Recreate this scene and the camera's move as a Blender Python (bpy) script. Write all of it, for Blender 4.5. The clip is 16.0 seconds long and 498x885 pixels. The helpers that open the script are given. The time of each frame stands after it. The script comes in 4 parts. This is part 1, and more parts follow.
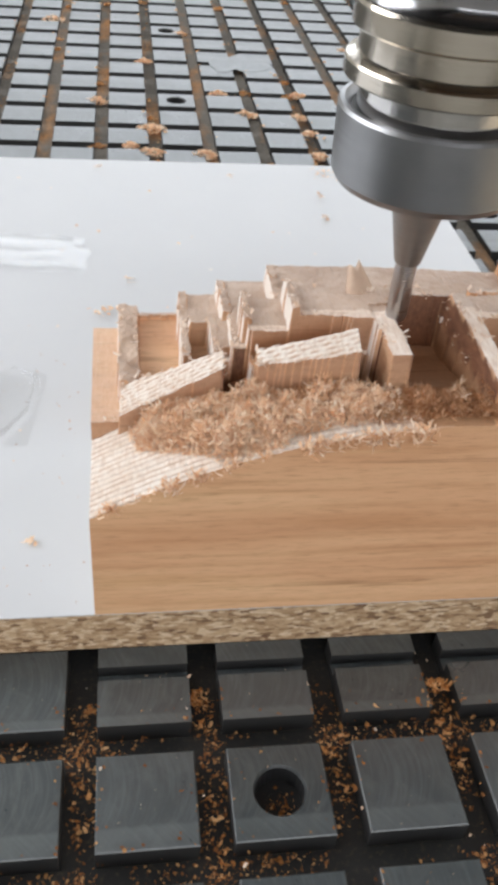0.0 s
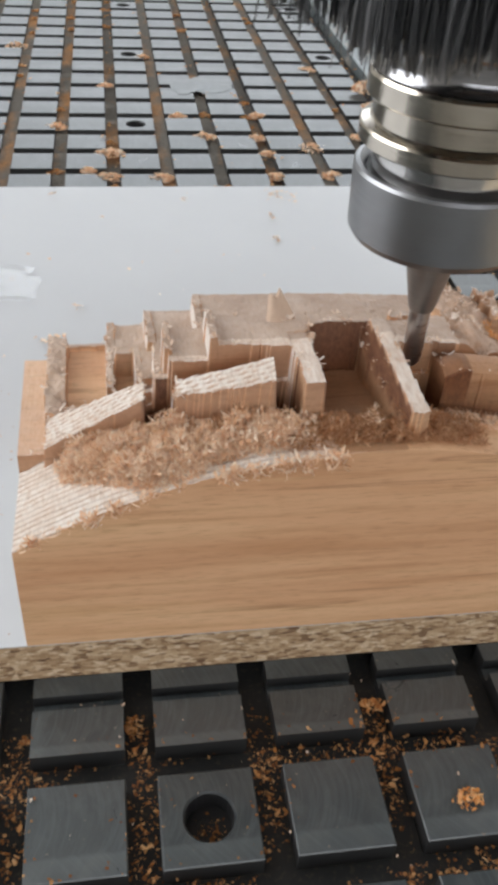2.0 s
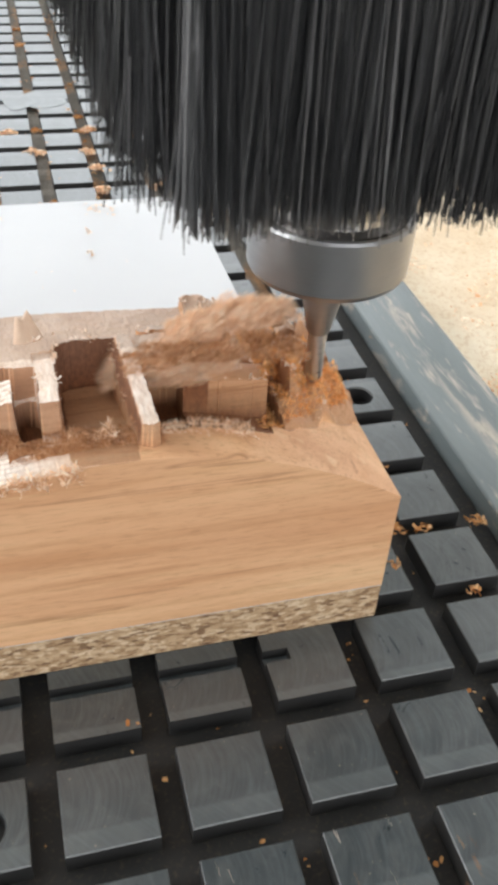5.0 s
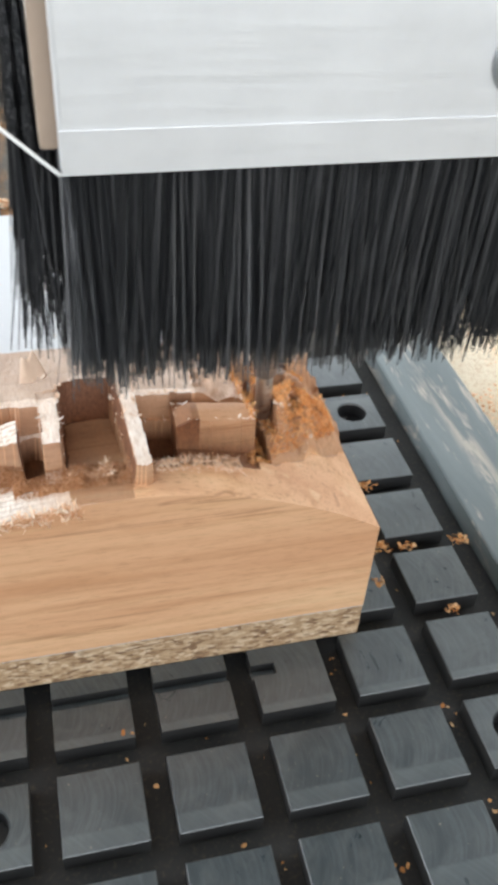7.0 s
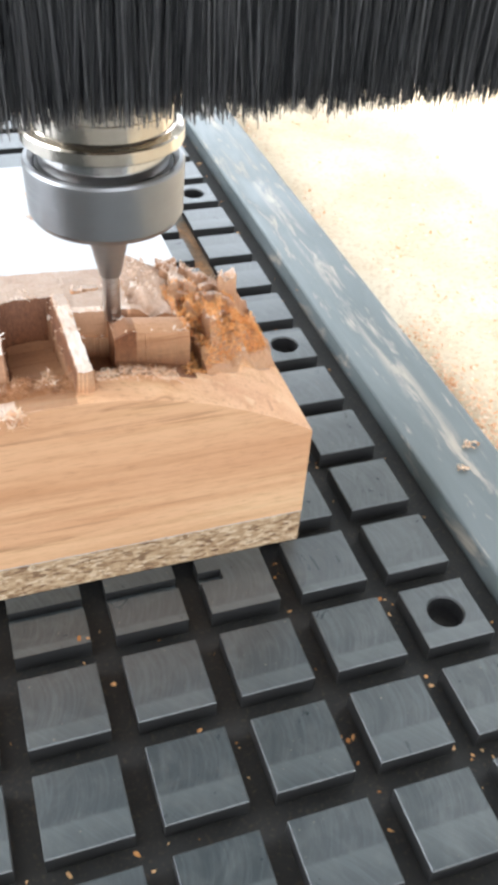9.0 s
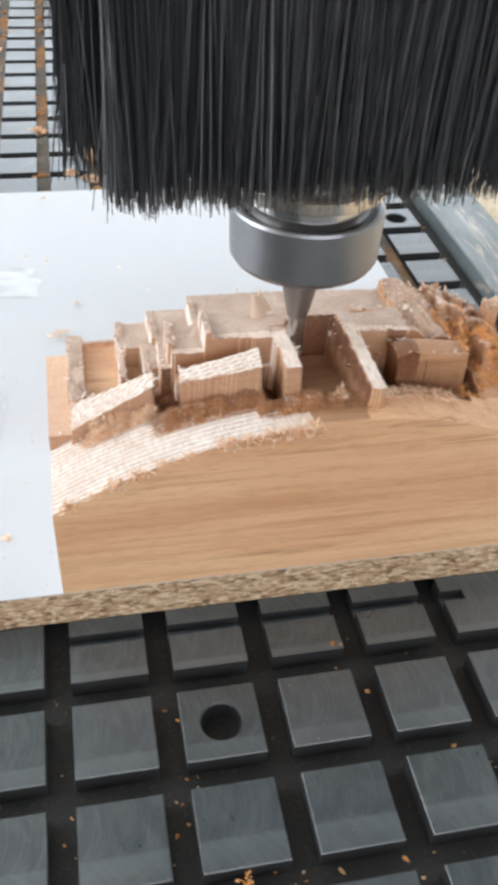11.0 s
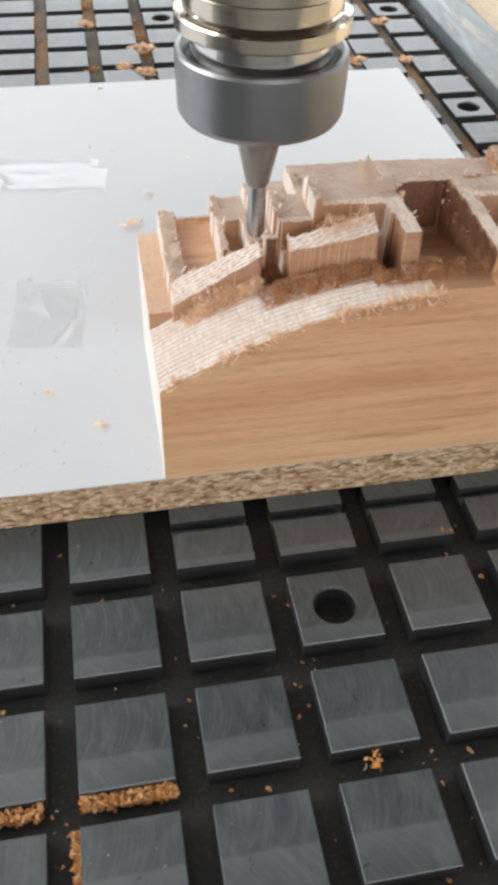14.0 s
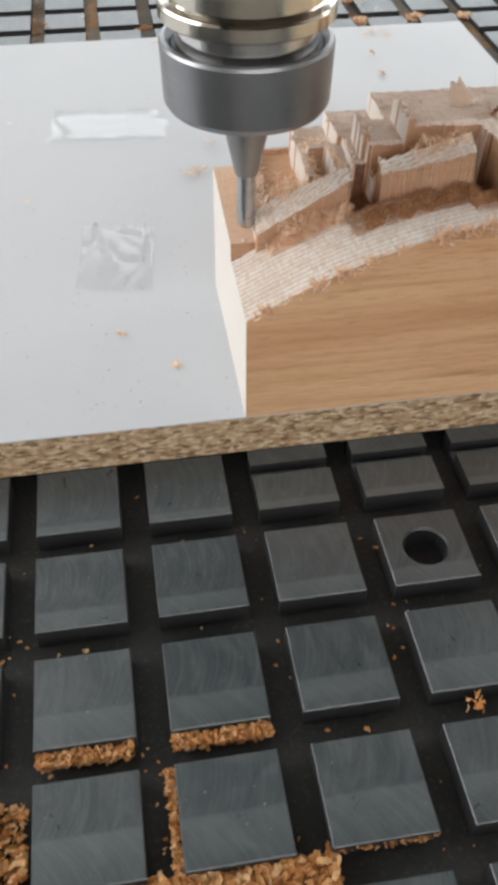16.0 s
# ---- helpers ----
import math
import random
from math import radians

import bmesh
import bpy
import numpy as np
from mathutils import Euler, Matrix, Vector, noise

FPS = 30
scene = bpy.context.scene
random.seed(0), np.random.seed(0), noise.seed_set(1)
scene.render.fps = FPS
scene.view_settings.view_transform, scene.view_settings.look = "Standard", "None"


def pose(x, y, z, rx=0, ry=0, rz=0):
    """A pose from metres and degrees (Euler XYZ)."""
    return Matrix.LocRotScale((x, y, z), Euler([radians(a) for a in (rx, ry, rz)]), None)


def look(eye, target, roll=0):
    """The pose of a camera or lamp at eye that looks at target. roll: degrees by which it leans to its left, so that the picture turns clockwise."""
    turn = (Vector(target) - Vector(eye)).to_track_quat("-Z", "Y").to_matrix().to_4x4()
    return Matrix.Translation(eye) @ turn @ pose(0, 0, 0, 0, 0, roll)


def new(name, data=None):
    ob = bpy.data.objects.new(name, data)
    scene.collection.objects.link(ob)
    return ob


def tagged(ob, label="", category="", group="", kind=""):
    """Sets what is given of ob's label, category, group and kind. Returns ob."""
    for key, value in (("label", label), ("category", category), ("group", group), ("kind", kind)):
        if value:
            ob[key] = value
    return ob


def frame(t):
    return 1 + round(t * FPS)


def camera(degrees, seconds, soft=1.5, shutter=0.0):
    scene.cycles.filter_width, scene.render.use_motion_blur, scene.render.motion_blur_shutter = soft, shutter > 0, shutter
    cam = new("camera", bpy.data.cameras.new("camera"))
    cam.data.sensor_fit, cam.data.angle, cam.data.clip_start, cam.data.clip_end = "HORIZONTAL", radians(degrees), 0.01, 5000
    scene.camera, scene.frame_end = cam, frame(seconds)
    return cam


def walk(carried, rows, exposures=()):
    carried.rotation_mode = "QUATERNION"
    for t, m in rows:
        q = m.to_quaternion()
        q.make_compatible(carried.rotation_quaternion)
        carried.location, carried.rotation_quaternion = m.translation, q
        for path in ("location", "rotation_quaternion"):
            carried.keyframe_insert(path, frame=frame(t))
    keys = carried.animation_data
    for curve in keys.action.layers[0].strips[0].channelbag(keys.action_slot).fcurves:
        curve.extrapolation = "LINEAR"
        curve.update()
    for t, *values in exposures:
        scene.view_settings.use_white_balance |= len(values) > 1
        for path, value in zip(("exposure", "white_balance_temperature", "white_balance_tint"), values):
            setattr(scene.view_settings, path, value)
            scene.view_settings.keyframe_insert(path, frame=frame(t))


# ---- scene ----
cam = camera(31.9, 16.0, 4.6, 0.5)
PATH = [
    (0, (-0.038, -0.114, 0.217), (0.235, 1.398, -1.063), 5.6),
    (0.5, (-0.036, -0.114, 0.22), (0.254, 1.403, -1.05), 5.5),
    (1, (-0.032, -0.114, 0.22), (0.274, 1.413, -1.035), 5.1),
    (1.5, (-0.027, -0.112, 0.223), (0.298, 1.4, -1.045), 5.5),
    (2, (-0.018, -0.116, 0.224), (0.264, 1.412, -1.036), 4.1),
    (2.5, (-0.02, -0.116, 0.226), (0.295, 1.395, -1.046), 4.2),
    (3, (-0.022, -0.117, 0.219), (0.319, 1.369, -1.076), 5.7),
    (3.5, (-0.006, -0.117, 0.234), (0.428, 1.395, -1.0), 6.9),
    (4, (0.021, -0.126, 0.231), (0.482, 1.382, -0.998), 5.2),
    (6.3, (0.037, -0.137, 0.26), (0.481, 1.341, -1.012), 3.3),
    (6.5, (0.041, -0.142, 0.264), (0.478, 1.35, -0.994), 3.3),
    (7, (0.035, -0.135, 0.263), (0.454, 1.327, -1.035), 4.0),
    (7.5, (0.037, -0.14, 0.275), (0.542, 1.343, -0.969), 4.7),
    (8, (0.049, -0.152, 0.258), (0.573, 1.258, -1.059), 3.5),
    (8.5, (0.039, -0.159, 0.257), (0.569, 1.256, -1.053), 3.3),
    (9, (0.03, -0.163, 0.254), (0.569, 1.241, -1.064), 4.3),
    (9.5, (0.028, -0.168, 0.261), (0.555, 1.297, -0.994), 2.3),
    (10, (0.008, -0.167, 0.26), (0.39, 1.324, -1.018), 1.4),
    (10.2, (-0.002, -0.166, 0.259), (0.344, 1.32, -1.035), 2.5),
    (12.5, (-0.053, -0.138, 0.248), (0.313, 1.338, -1.051), 4.8),
    (13, (-0.047, -0.148, 0.231), (0.284, 1.275, -1.134), 2.8),
    (13.5, (-0.058, -0.153, 0.226), (0.241, 1.235, -1.182), 2.1),
    (14, (-0.061, -0.153, 0.233), (0.222, 1.237, -1.177), 1.9),
    (14.5, (-0.07, -0.155, 0.223), (0.203, 1.235, -1.189), 2.0),
    (15, (-0.075, -0.154, 0.22), (0.184, 1.235, -1.196), 1.9),
    (15.5, (-0.078, -0.152, 0.219), (0.163, 1.238, -1.199), 1.0),
    (16, (-0.081, -0.155, 0.212), (0.149, 1.234, -1.209), 0.5),
]
walk(cam, [(t, look(eye, target, roll)) for t, eye, target, roll in PATH],
     [(0, -0.28, 6850, 13), (1, -0.54, 6850, 13), (3, -0.54, 6900, 12), (3.5, -0.50, 7000, 12), (4.5, -0.12, 7000, 12), (6.5, 0.20, 6700, 11), (7, 0.10, 6600, 10), (7.5, 0.0, 6600, 11), (8.1, 0.24, 6600, 12), (8.5, 0.40, 6500, 11), (9, 0.42, 6500, 11), (9.5, 0.32, 6500, 11), (10.2, 0.14, 6500, 11), (12.5, -0.14, 6950, 13), (14, -0.23, 7000, 13), (16, -0.47, 7000, 12)])

# ---- light ----
world = bpy.data.worlds.new("workshop_sky")
scene.world = world
world.use_nodes = True
wn, wl = world.node_tree.nodes, world.node_tree.links
sky = wn.new("ShaderNodeTexSky")
sky.sky_type, sky.sun_disc = "NISHITA", False
sky.sun_elevation, sky.sun_rotation = radians(40), radians(75)
wl.new(sky.outputs[0], wn["Background"].inputs[0])
wn["Background"].inputs[1].default_value = 0.12

sun = new("sun", bpy.data.lights.new("sun", "SUN"))
sun.data.energy, sun.data.angle, sun.data.color = 5.0, radians(0.6), (1.0, 0.94, 0.84)
SUN_FROM = Vector((math.cos(radians(40)) * math.cos(radians(15)), math.cos(radians(40)) * math.sin(radians(15)), math.sin(radians(40))))
sun.matrix_world = look(SUN_FROM * 5, (0, 0, 0))


def window_lamp(name, eye, target, w, h, watts, colour):
    lamp = new(name, bpy.data.lights.new(name, "AREA"))
    lamp.data.shape, lamp.data.size, lamp.data.size_y = "RECTANGLE", w, h
    lamp.data.energy, lamp.data.color = watts, colour
    lamp.matrix_world = look(eye, target)
    return lamp


window_lamp("window_light_west", (-2.95, 1.1, 1.7), (0, 1.1, 1.7), 3.4, 1.8, 158.0, (0.91, 0.955, 1.0))
window_lamp("window_light_north", (0.9, 4.45, 1.8), (0.9, 0, 1.8), 3.8, 1.8, 78.0, (0.88, 0.95, 1.0))
window_lamp("window_light_south", (0.5, -2.95, 1.6), (0.2, 0, 1.3), 3.6, 1.8, 90.0, (0.94, 0.97, 1.0))
window_lamp("window_light_east", (2.95, 1.85, 1.66), (0, 1.85, 1.66), 2.0, 1.45, 52.0, (0.93, 0.965, 1.0))

# ---- materials ----


def material(name, rough=0.5, metal=0.0, spec=0.5):
    m = bpy.data.materials.new(name)
    m.use_nodes = True
    b = m.node_tree.nodes["Principled BSDF"]
    b.inputs["Roughness"].default_value = rough
    b.inputs["Metallic"].default_value = metal
    b.inputs["Specular IOR Level"].default_value = spec
    return m, m.node_tree.nodes, m.node_tree.links, b


def coords(n, l, scale=(1, 1, 1), source="Object"):
    tc, mp = n.new("ShaderNodeTexCoord"), n.new("ShaderNodeMapping")
    mp.inputs["Scale"].default_value = scale
    l.new(tc.outputs[source], mp.inputs[0])
    return mp.outputs[0]


def world_coords(n, l, scale=(1, 1, 1)):
    g, mp = n.new("ShaderNodeNewGeometry"), n.new("ShaderNodeMapping")
    mp.inputs["Scale"].default_value = scale
    l.new(g.outputs["Position"], mp.inputs[0])
    return mp.outputs[0]


def noise_tex(n, l, vec, scale, detail=4.0, rough=0.6, distort=0.0):
    t = n.new("ShaderNodeTexNoise")
    t.inputs["Scale"].default_value, t.inputs["Detail"].default_value = scale, detail
    t.inputs["Roughness"].default_value, t.inputs["Distortion"].default_value = rough, distort
    l.new(vec, t.inputs["Vector"])
    return t.outputs["Fac"]


def ramp(n, l, fac, *stops):
    r = n.new("ShaderNodeValToRGB")
    e = r.color_ramp.elements
    while len(e) < len(stops):
        e.new(0.5)
    for k, (pos, c) in zip(e, stops):
        k.position, k.color = pos, (*c, 1) if len(c) == 3 else c
    l.new(fac, r.inputs[0])
    return r.outputs[0]


def grey(v):
    return (v, v, v)


def mix(n, l, fac, a, b, kind="MIX"):
    m = n.new("ShaderNodeMix")
    m.data_type, m.blend_type = "RGBA", kind
    for s, v in ((m.inputs[0], fac), (m.inputs[6], a), (m.inputs[7], b)):
        if hasattr(v, "is_linked"):
            l.new(v, s)
        elif isinstance(v, (int, float)):
            s.default_value = v
        else:
            s.default_value = (*v, 1)
    return m.outputs[2]


def bump(n, l, b, height, strength, dist):
    u = n.new("ShaderNodeBump")
    u.inputs["Strength"].default_value, u.inputs["Distance"].default_value = strength, dist
    l.new(height, u.inputs["Height"])
    l.new(u.outputs[0], b.inputs["Normal"])


def make_tile_material():
    m, n, l, b = material("dark_phenolic", 0.32, 0, 0.85)
    oi = n.new("ShaderNodeObjectInfo")
    base = ramp(n, l, oi.outputs["Random"], (0.0, (0.033, 0.043, 0.048)), (1.0, (0.050, 0.061, 0.067)))
    # facing passes of the surfacing cutter: one pale lap edge every 32 mm, with swirl marks
    g = n.new("ShaderNodeNewGeometry")
    sep = n.new("ShaderNodeSeparateXYZ")
    l.new(g.outputs["Position"], sep.inputs[0])

    def math_node(op, a, c):
        k = n.new("ShaderNodeMath")
        k.operation = op
        for s_, v in zip(k.inputs, (a, c)):
            if hasattr(v, "is_linked"):
                l.new(v, s_)
            else:
                s_.default_value = v
        return k.outputs[0]

    lap = math_node("FRACT", math_node("MULTIPLY", math_node("ADD", sep.outputs[1], 0.0065 + 32.0), 1 / 0.032), 0)
    arc = math_node("ADD", math_node("MULTIPLY", sep.outputs[0], 420.0), math_node("MULTIPLY", math_node("POWER", math_node("ABSOLUTE", math_node("ADD", lap, -0.35), 0), 2.0), 11.0))
    comb = n.new("ShaderNodeCombineXYZ")
    l.new(arc, comb.inputs[0])
    l.new(math_node("MULTIPLY", sep.outputs[1], 26.0), comb.inputs[1])
    swirl = noise_tex(n, l, comb.outputs[0], 1.0, 5, 0.7, 2.2)
    smear = noise_tex(n, l, world_coords(n, l, (85, 55, 55)), 1.0, 6, 0.7, 1.6)
    col = mix(n, l, ramp(n, l, swirl, (0.46, grey(0)), (0.72, grey(0.36))), base, (0.14, 0.165, 0.18))
    col = mix(n, l, ramp(n, l, lap, (0.60, grey(0)), (0.97, grey(0.38)), (1.0, grey(0.0))), col, (0.13, 0.15, 0.155))
    col = mix(n, l, ramp(n, l, smear, (0.46, grey(0)), (0.75, grey(0.4))), col, (0.13, 0.145, 0.145))
    speck = noise_tex(n, l, world_coords(n, l), 650, 2, 0.5)
    col = mix(n, l, ramp(n, l, speck, (0.72, grey(0)), (0.77, grey(0.6))), col, (0.42, 0.34, 0.25))
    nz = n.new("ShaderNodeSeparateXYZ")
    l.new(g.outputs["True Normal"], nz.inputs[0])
    # upright tile sides painted near-black for the shade in the grooves
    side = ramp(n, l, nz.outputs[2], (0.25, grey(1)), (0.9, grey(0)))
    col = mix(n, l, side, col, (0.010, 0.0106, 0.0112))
    l.new(col, b.inputs["Base Color"])
    l.new(mix(n, l, side, ramp(n, l, smear, (0.3, grey(0.26)), (0.8, grey(0.42))), grey(0.6)), b.inputs["Roughness"])
    bump(n, l, b, swirl, 0.10, 0.0004)
    return m


def make_groove_material():
    m, n, l, b = material("groove_floor", 0.7)
    w = world_coords(n, l)
    a = noise_tex(n, l, w, 60, 5)
    c = noise_tex(n, l, w, 700, 3)
    l.new(mix(n, l, ramp(n, l, c, (0.55, grey(0)), (0.75, grey(0.5))), ramp(n, l, a, (0.3, (0.006, 0.0065, 0.007)), (0.8, (0.019, 0.020, 0.020))), (0.09, 0.065, 0.04)), b.inputs["Base Color"])
    return m


def make_rim_material():
    m, n, l, b = material("worn_rim_metal", 0.38, 0.15)
    w = world_coords(n, l, (30, 5, 30))
    a = noise_tex(n, l, w, 1.0, 5, 0.65, 0.8)
    s = noise_tex(n, l, world_coords(n, l, (160, 22, 50)), 1.0, 4, 0.7, 0.6)
    col = ramp(n, l, a, (0.3, (0.105, 0.130, 0.138)), (0.7, (0.175, 0.205, 0.213)))
    col = mix(n, l, ramp(n, l, s, (0.56, grey(0)), (0.66, grey(0.8))), col, (0.46, 0.41, 0.35))
    g = n.new("ShaderNodeNewGeometry")
    sx = n.new("ShaderNodeSeparateXYZ")
    l.new(g.outputs["Position"], sx.inputs[0])
    lane = n.new("ShaderNodeMapRange")
    for k, v in zip(range(1, 5), (0.2105, 0.2305, 0.0, 1.0)):
        lane.inputs[k].default_value = v
    l.new(sx.outputs[0], lane.inputs[0])
    inlane = ramp(n, l, lane.outputs[0], (0.2, grey(0)), (0.45, grey(1)), (0.6, grey(1)), (0.85, grey(0)))
    scuff = noise_tex(n, l, world_coords(n, l, (90, 14, 40)), 1.0, 5, 0.7, 0.5)
    col = mix(n, l, mix(n, l, inlane, grey(0), ramp(n, l, scuff, (0.48, grey(0)), (0.58, grey(0.85)))), col, (0.44, 0.39, 0.33))
    l.new(col, b.inputs["Base Color"])
    l.new(ramp(n, l, s, (0.4, grey(0.3)), (0.7, grey(0.6))), b.inputs["Roughness"])
    bump(n, l, b, s, 0.15, 0.0006)
    return m


def make_melamine():
    m, n, l, b = material("white_melamine", 0.42, 0, 0.35)
    w = world_coords(n, l)
    a = noise_tex(n, l, w, 9, 4)
    d = noise_tex(n, l, w, 260, 4, 0.7)
    col = ramp(n, l, a, (0.2, (0.52, 0.54, 0.57)), (0.8, (0.57, 0.59, 0.615)))
    col = mix(n, l, ramp(n, l, d, (0.70, grey(0)), (0.80, grey(0.35))), col, (0.55, 0.42, 0.32))
    l.new(col, b.inputs["Base Color"])
    return m


def make_chipboard():
    m, n, l, b = material("chipboard_core", 0.8)
    w = world_coords(n, l, (420, 420, 1050))
    v = n.new("ShaderNodeTexVoronoi")
    v.inputs["Scale"].default_value = 1.0
    v.inputs["Randomness"].default_value = 1.0
    l.new(w, v.inputs["Vector"])
    sep = n.new("ShaderNodeSeparateColor")
    l.new(v.outputs["Color"], sep.inputs[0])
    col = ramp(n, l, sep.outputs[0], (0.0, (0.15, 0.08, 0.042)), (0.25, (0.37, 0.235, 0.130)), (0.65, (0.51, 0.355, 0.215)), (1.0, (0.68, 0.53, 0.37)))
    fine = noise_tex(n, l, world_coords(n, l, (600, 600, 1500)), 1.0, 4, 0.7)
    col = mix(n, l, ramp(n, l, fine, (0.32, grey(0.5)), (0.48, grey(0))), col, (0.11, 0.06, 0.03))
    l.new(col, b.inputs["Base Color"])
    bump(n, l, b, sep.outputs[1], 0.5, 0.0008)
    return m


def make_wood():
    m, n, l, b = material("carved_wood", 0.6, 0, 0.35)
    big = noise_tex(n, l, world_coords(n, l, (5, 30, 48)), 1.0, 3, 0.55, 0.6)
    band = noise_tex(n, l, world_coords(n, l, (7, 60, 150)), 1.0, 4, 0.6, 0.5)
    grain = noise_tex(n, l, world_coords(n, l, (16, 160, 520)), 1.0, 5, 0.62, 0.35)
    pores = noise_tex(n, l, world_coords(n, l, (150, 900, 2400)), 1.0, 3, 0.6)
    col = ramp(n, l, big, (0.30, (0.60, 0.316, 0.170)), (0.50, (0.69, 0.398, 0.226)), (0.70, (0.77, 0.496, 0.288)))
    col = mix(n, l, ramp(n, l, band, (0.30, grey(0.4)), (0.48, grey(0))), col, (0.47, 0.215, 0.085))
    col = mix(n, l, ramp(n, l, grain, (0.30, grey(0.32)), (0.50, grey(0))), col, (0.40, 0.18, 0.070))
    streak = noise_tex(n, l, world_coords(n, l, (9, 120, 330)), 1.0, 2, 0.5, 0.25)
    col = mix(n, l, ramp(n, l, streak, (0.655, grey(0)), (0.70, grey(0.5)), (0.74, grey(0))), col, (0.27, 0.115, 0.045))
    col = mix(n, l, ramp(n, l, streak, (0.25, grey(0.4)), (0.36, grey(0))), col, (0.80, 0.60, 0.36))
    col = mix(n, l, ramp(n, l, pores, (0.30, grey(0.42)), (0.47, grey(0))), col, (0.30, 0.145, 0.06))
    g = n.new("ShaderNodeNewGeometry")
    sep = n.new("ShaderNodeSeparateXYZ")
    l.new(g.outputs["True Normal"], sep.inputs[0])
    # lifted pale fibres where the cutter has torn the upper faces
    att = n.new("ShaderNodeAttribute")
    att.attribute_name = "fibre"
    two = n.new("ShaderNodeSeparateXYZ")
    l.new(att.outputs["Vector"], two.inputs[0])
    fuzz = noise_tex(n, l, world_coords(n, l, (1100, 260, 500)), 1.0, 5, 0.7)
    patch = noise_tex(n, l, world_coords(n, l, (45, 70, 45)), 1.0, 3, 0.6)
    pale = ramp(n, l, fuzz, (0.32, (0.66, 0.54, 0.46)), (0.55, (0.86, 0.79, 0.72)), (0.75, (0.93, 0.89, 0.85)))
    pale = mix(n, l, ramp(n, l, patch, (0.35, grey(0.0)), (0.7, grey(0.35))), pale, (0.50, 0.31, 0.18))
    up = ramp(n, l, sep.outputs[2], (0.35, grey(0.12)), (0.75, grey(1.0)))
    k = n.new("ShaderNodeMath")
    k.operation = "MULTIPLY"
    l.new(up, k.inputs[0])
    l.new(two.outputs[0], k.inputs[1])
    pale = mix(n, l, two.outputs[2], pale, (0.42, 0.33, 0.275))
    # raw: brown wood tint that also paints the shade inside the pockets
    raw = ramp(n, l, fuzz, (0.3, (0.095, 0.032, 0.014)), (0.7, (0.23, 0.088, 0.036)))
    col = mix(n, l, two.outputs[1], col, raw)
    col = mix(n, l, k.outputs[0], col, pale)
    # end grain, whitened so that its colour carries the light falling on it
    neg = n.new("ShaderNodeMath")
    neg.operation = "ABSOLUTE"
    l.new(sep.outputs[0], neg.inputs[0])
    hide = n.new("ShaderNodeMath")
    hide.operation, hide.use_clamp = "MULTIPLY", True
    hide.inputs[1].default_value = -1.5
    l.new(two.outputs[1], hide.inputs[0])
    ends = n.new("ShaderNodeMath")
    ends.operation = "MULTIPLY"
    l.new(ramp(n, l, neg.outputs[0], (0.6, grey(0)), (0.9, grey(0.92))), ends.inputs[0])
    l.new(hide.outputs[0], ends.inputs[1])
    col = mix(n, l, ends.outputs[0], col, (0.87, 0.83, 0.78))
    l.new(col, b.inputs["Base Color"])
    bump(n, l, b, grain, 0.15, 0.0005)
    return m


def make_shaving(name, dark, mid, light, thin=0.25):
    m, n, l, b = material(name, 0.75, 0, 0.25)
    g = n.new("ShaderNodeNewGeometry")
    col = ramp(n, l, g.outputs["Random Per Island"], (0.0, dark), (0.5, mid), (0.9, light))
    f = noise_tex(n, l, world_coords(n, l), 420, 4, 0.65)
    col = mix(n, l, ramp(n, l, f, (0.35, grey(0.35)), (0.6, grey(0))), col, dark)
    l.new(col, b.inputs["Base Color"])
    glow, mx = n.new("ShaderNodeBsdfTranslucent"), n.new("ShaderNodeMixShader")
    l.new(col, glow.inputs[0])
    mx.inputs[0].default_value = thin
    l.new(b.outputs[0], mx.inputs[1])
    l.new(glow.outputs[0], mx.inputs[2])
    l.new(mx.outputs[0], n["Material Output"].inputs[0])
    return m


def make_metal(name, colour, rough, metal=1.0, brushed=0.0):
    m, n, l, b = material(name, rough, metal)
    f = noise_tex(n, l, coords(n, l, (1, 1, 1)), 140, 4)
    col = mix(n, l, ramp(n, l, f, (0.3, grey(0.25)), (0.7, grey(0))), colour, tuple(c * 0.7 for c in colour))
    l.new(col, b.inputs["Base Color"])
    s = noise_tex(n, l, coords(n, l, (60, 60, 1500)), 1.0, 3)
    l.new(ramp(n, l, s, (0.3, grey(max(0.02, rough - 0.06))), (0.7, grey(rough + 0.08))), b.inputs["Roughness"])
    if brushed:
        bump(n, l, b, s, brushed, 0.0003)
    return m


def make_bristle():
    m, n, l, b = material("black_nylon", 0.38, 0, 0.5)
    g = n.new("ShaderNodeNewGeometry")
    l.new(ramp(n, l, g.outputs["Random Per Island"], (0.0, (0.020, 0.021, 0.023)), (0.6, (0.044, 0.045, 0.048)), (1.0, (0.15, 0.15, 0.155))), b.inputs["Base Color"])
    return m


def make_plain(name, colour, rough, vary=0.15, scale=12.0, metal=0.0):
    m, n, l, b = material(name, rough, metal)
    a = noise_tex(n, l, world_coords(n, l), scale, 5)
    l.new(ramp(n, l, a, (0.3, tuple(c * (1 - vary) for c in colour)), (0.7, tuple(min(1, c * (1 + vary)) for c in colour))), b.inputs["Base Color"])
    bump(n, l, b, noise_tex(n, l, world_coords(n, l), scale * 12, 3), 0.1, 0.001)
    return m


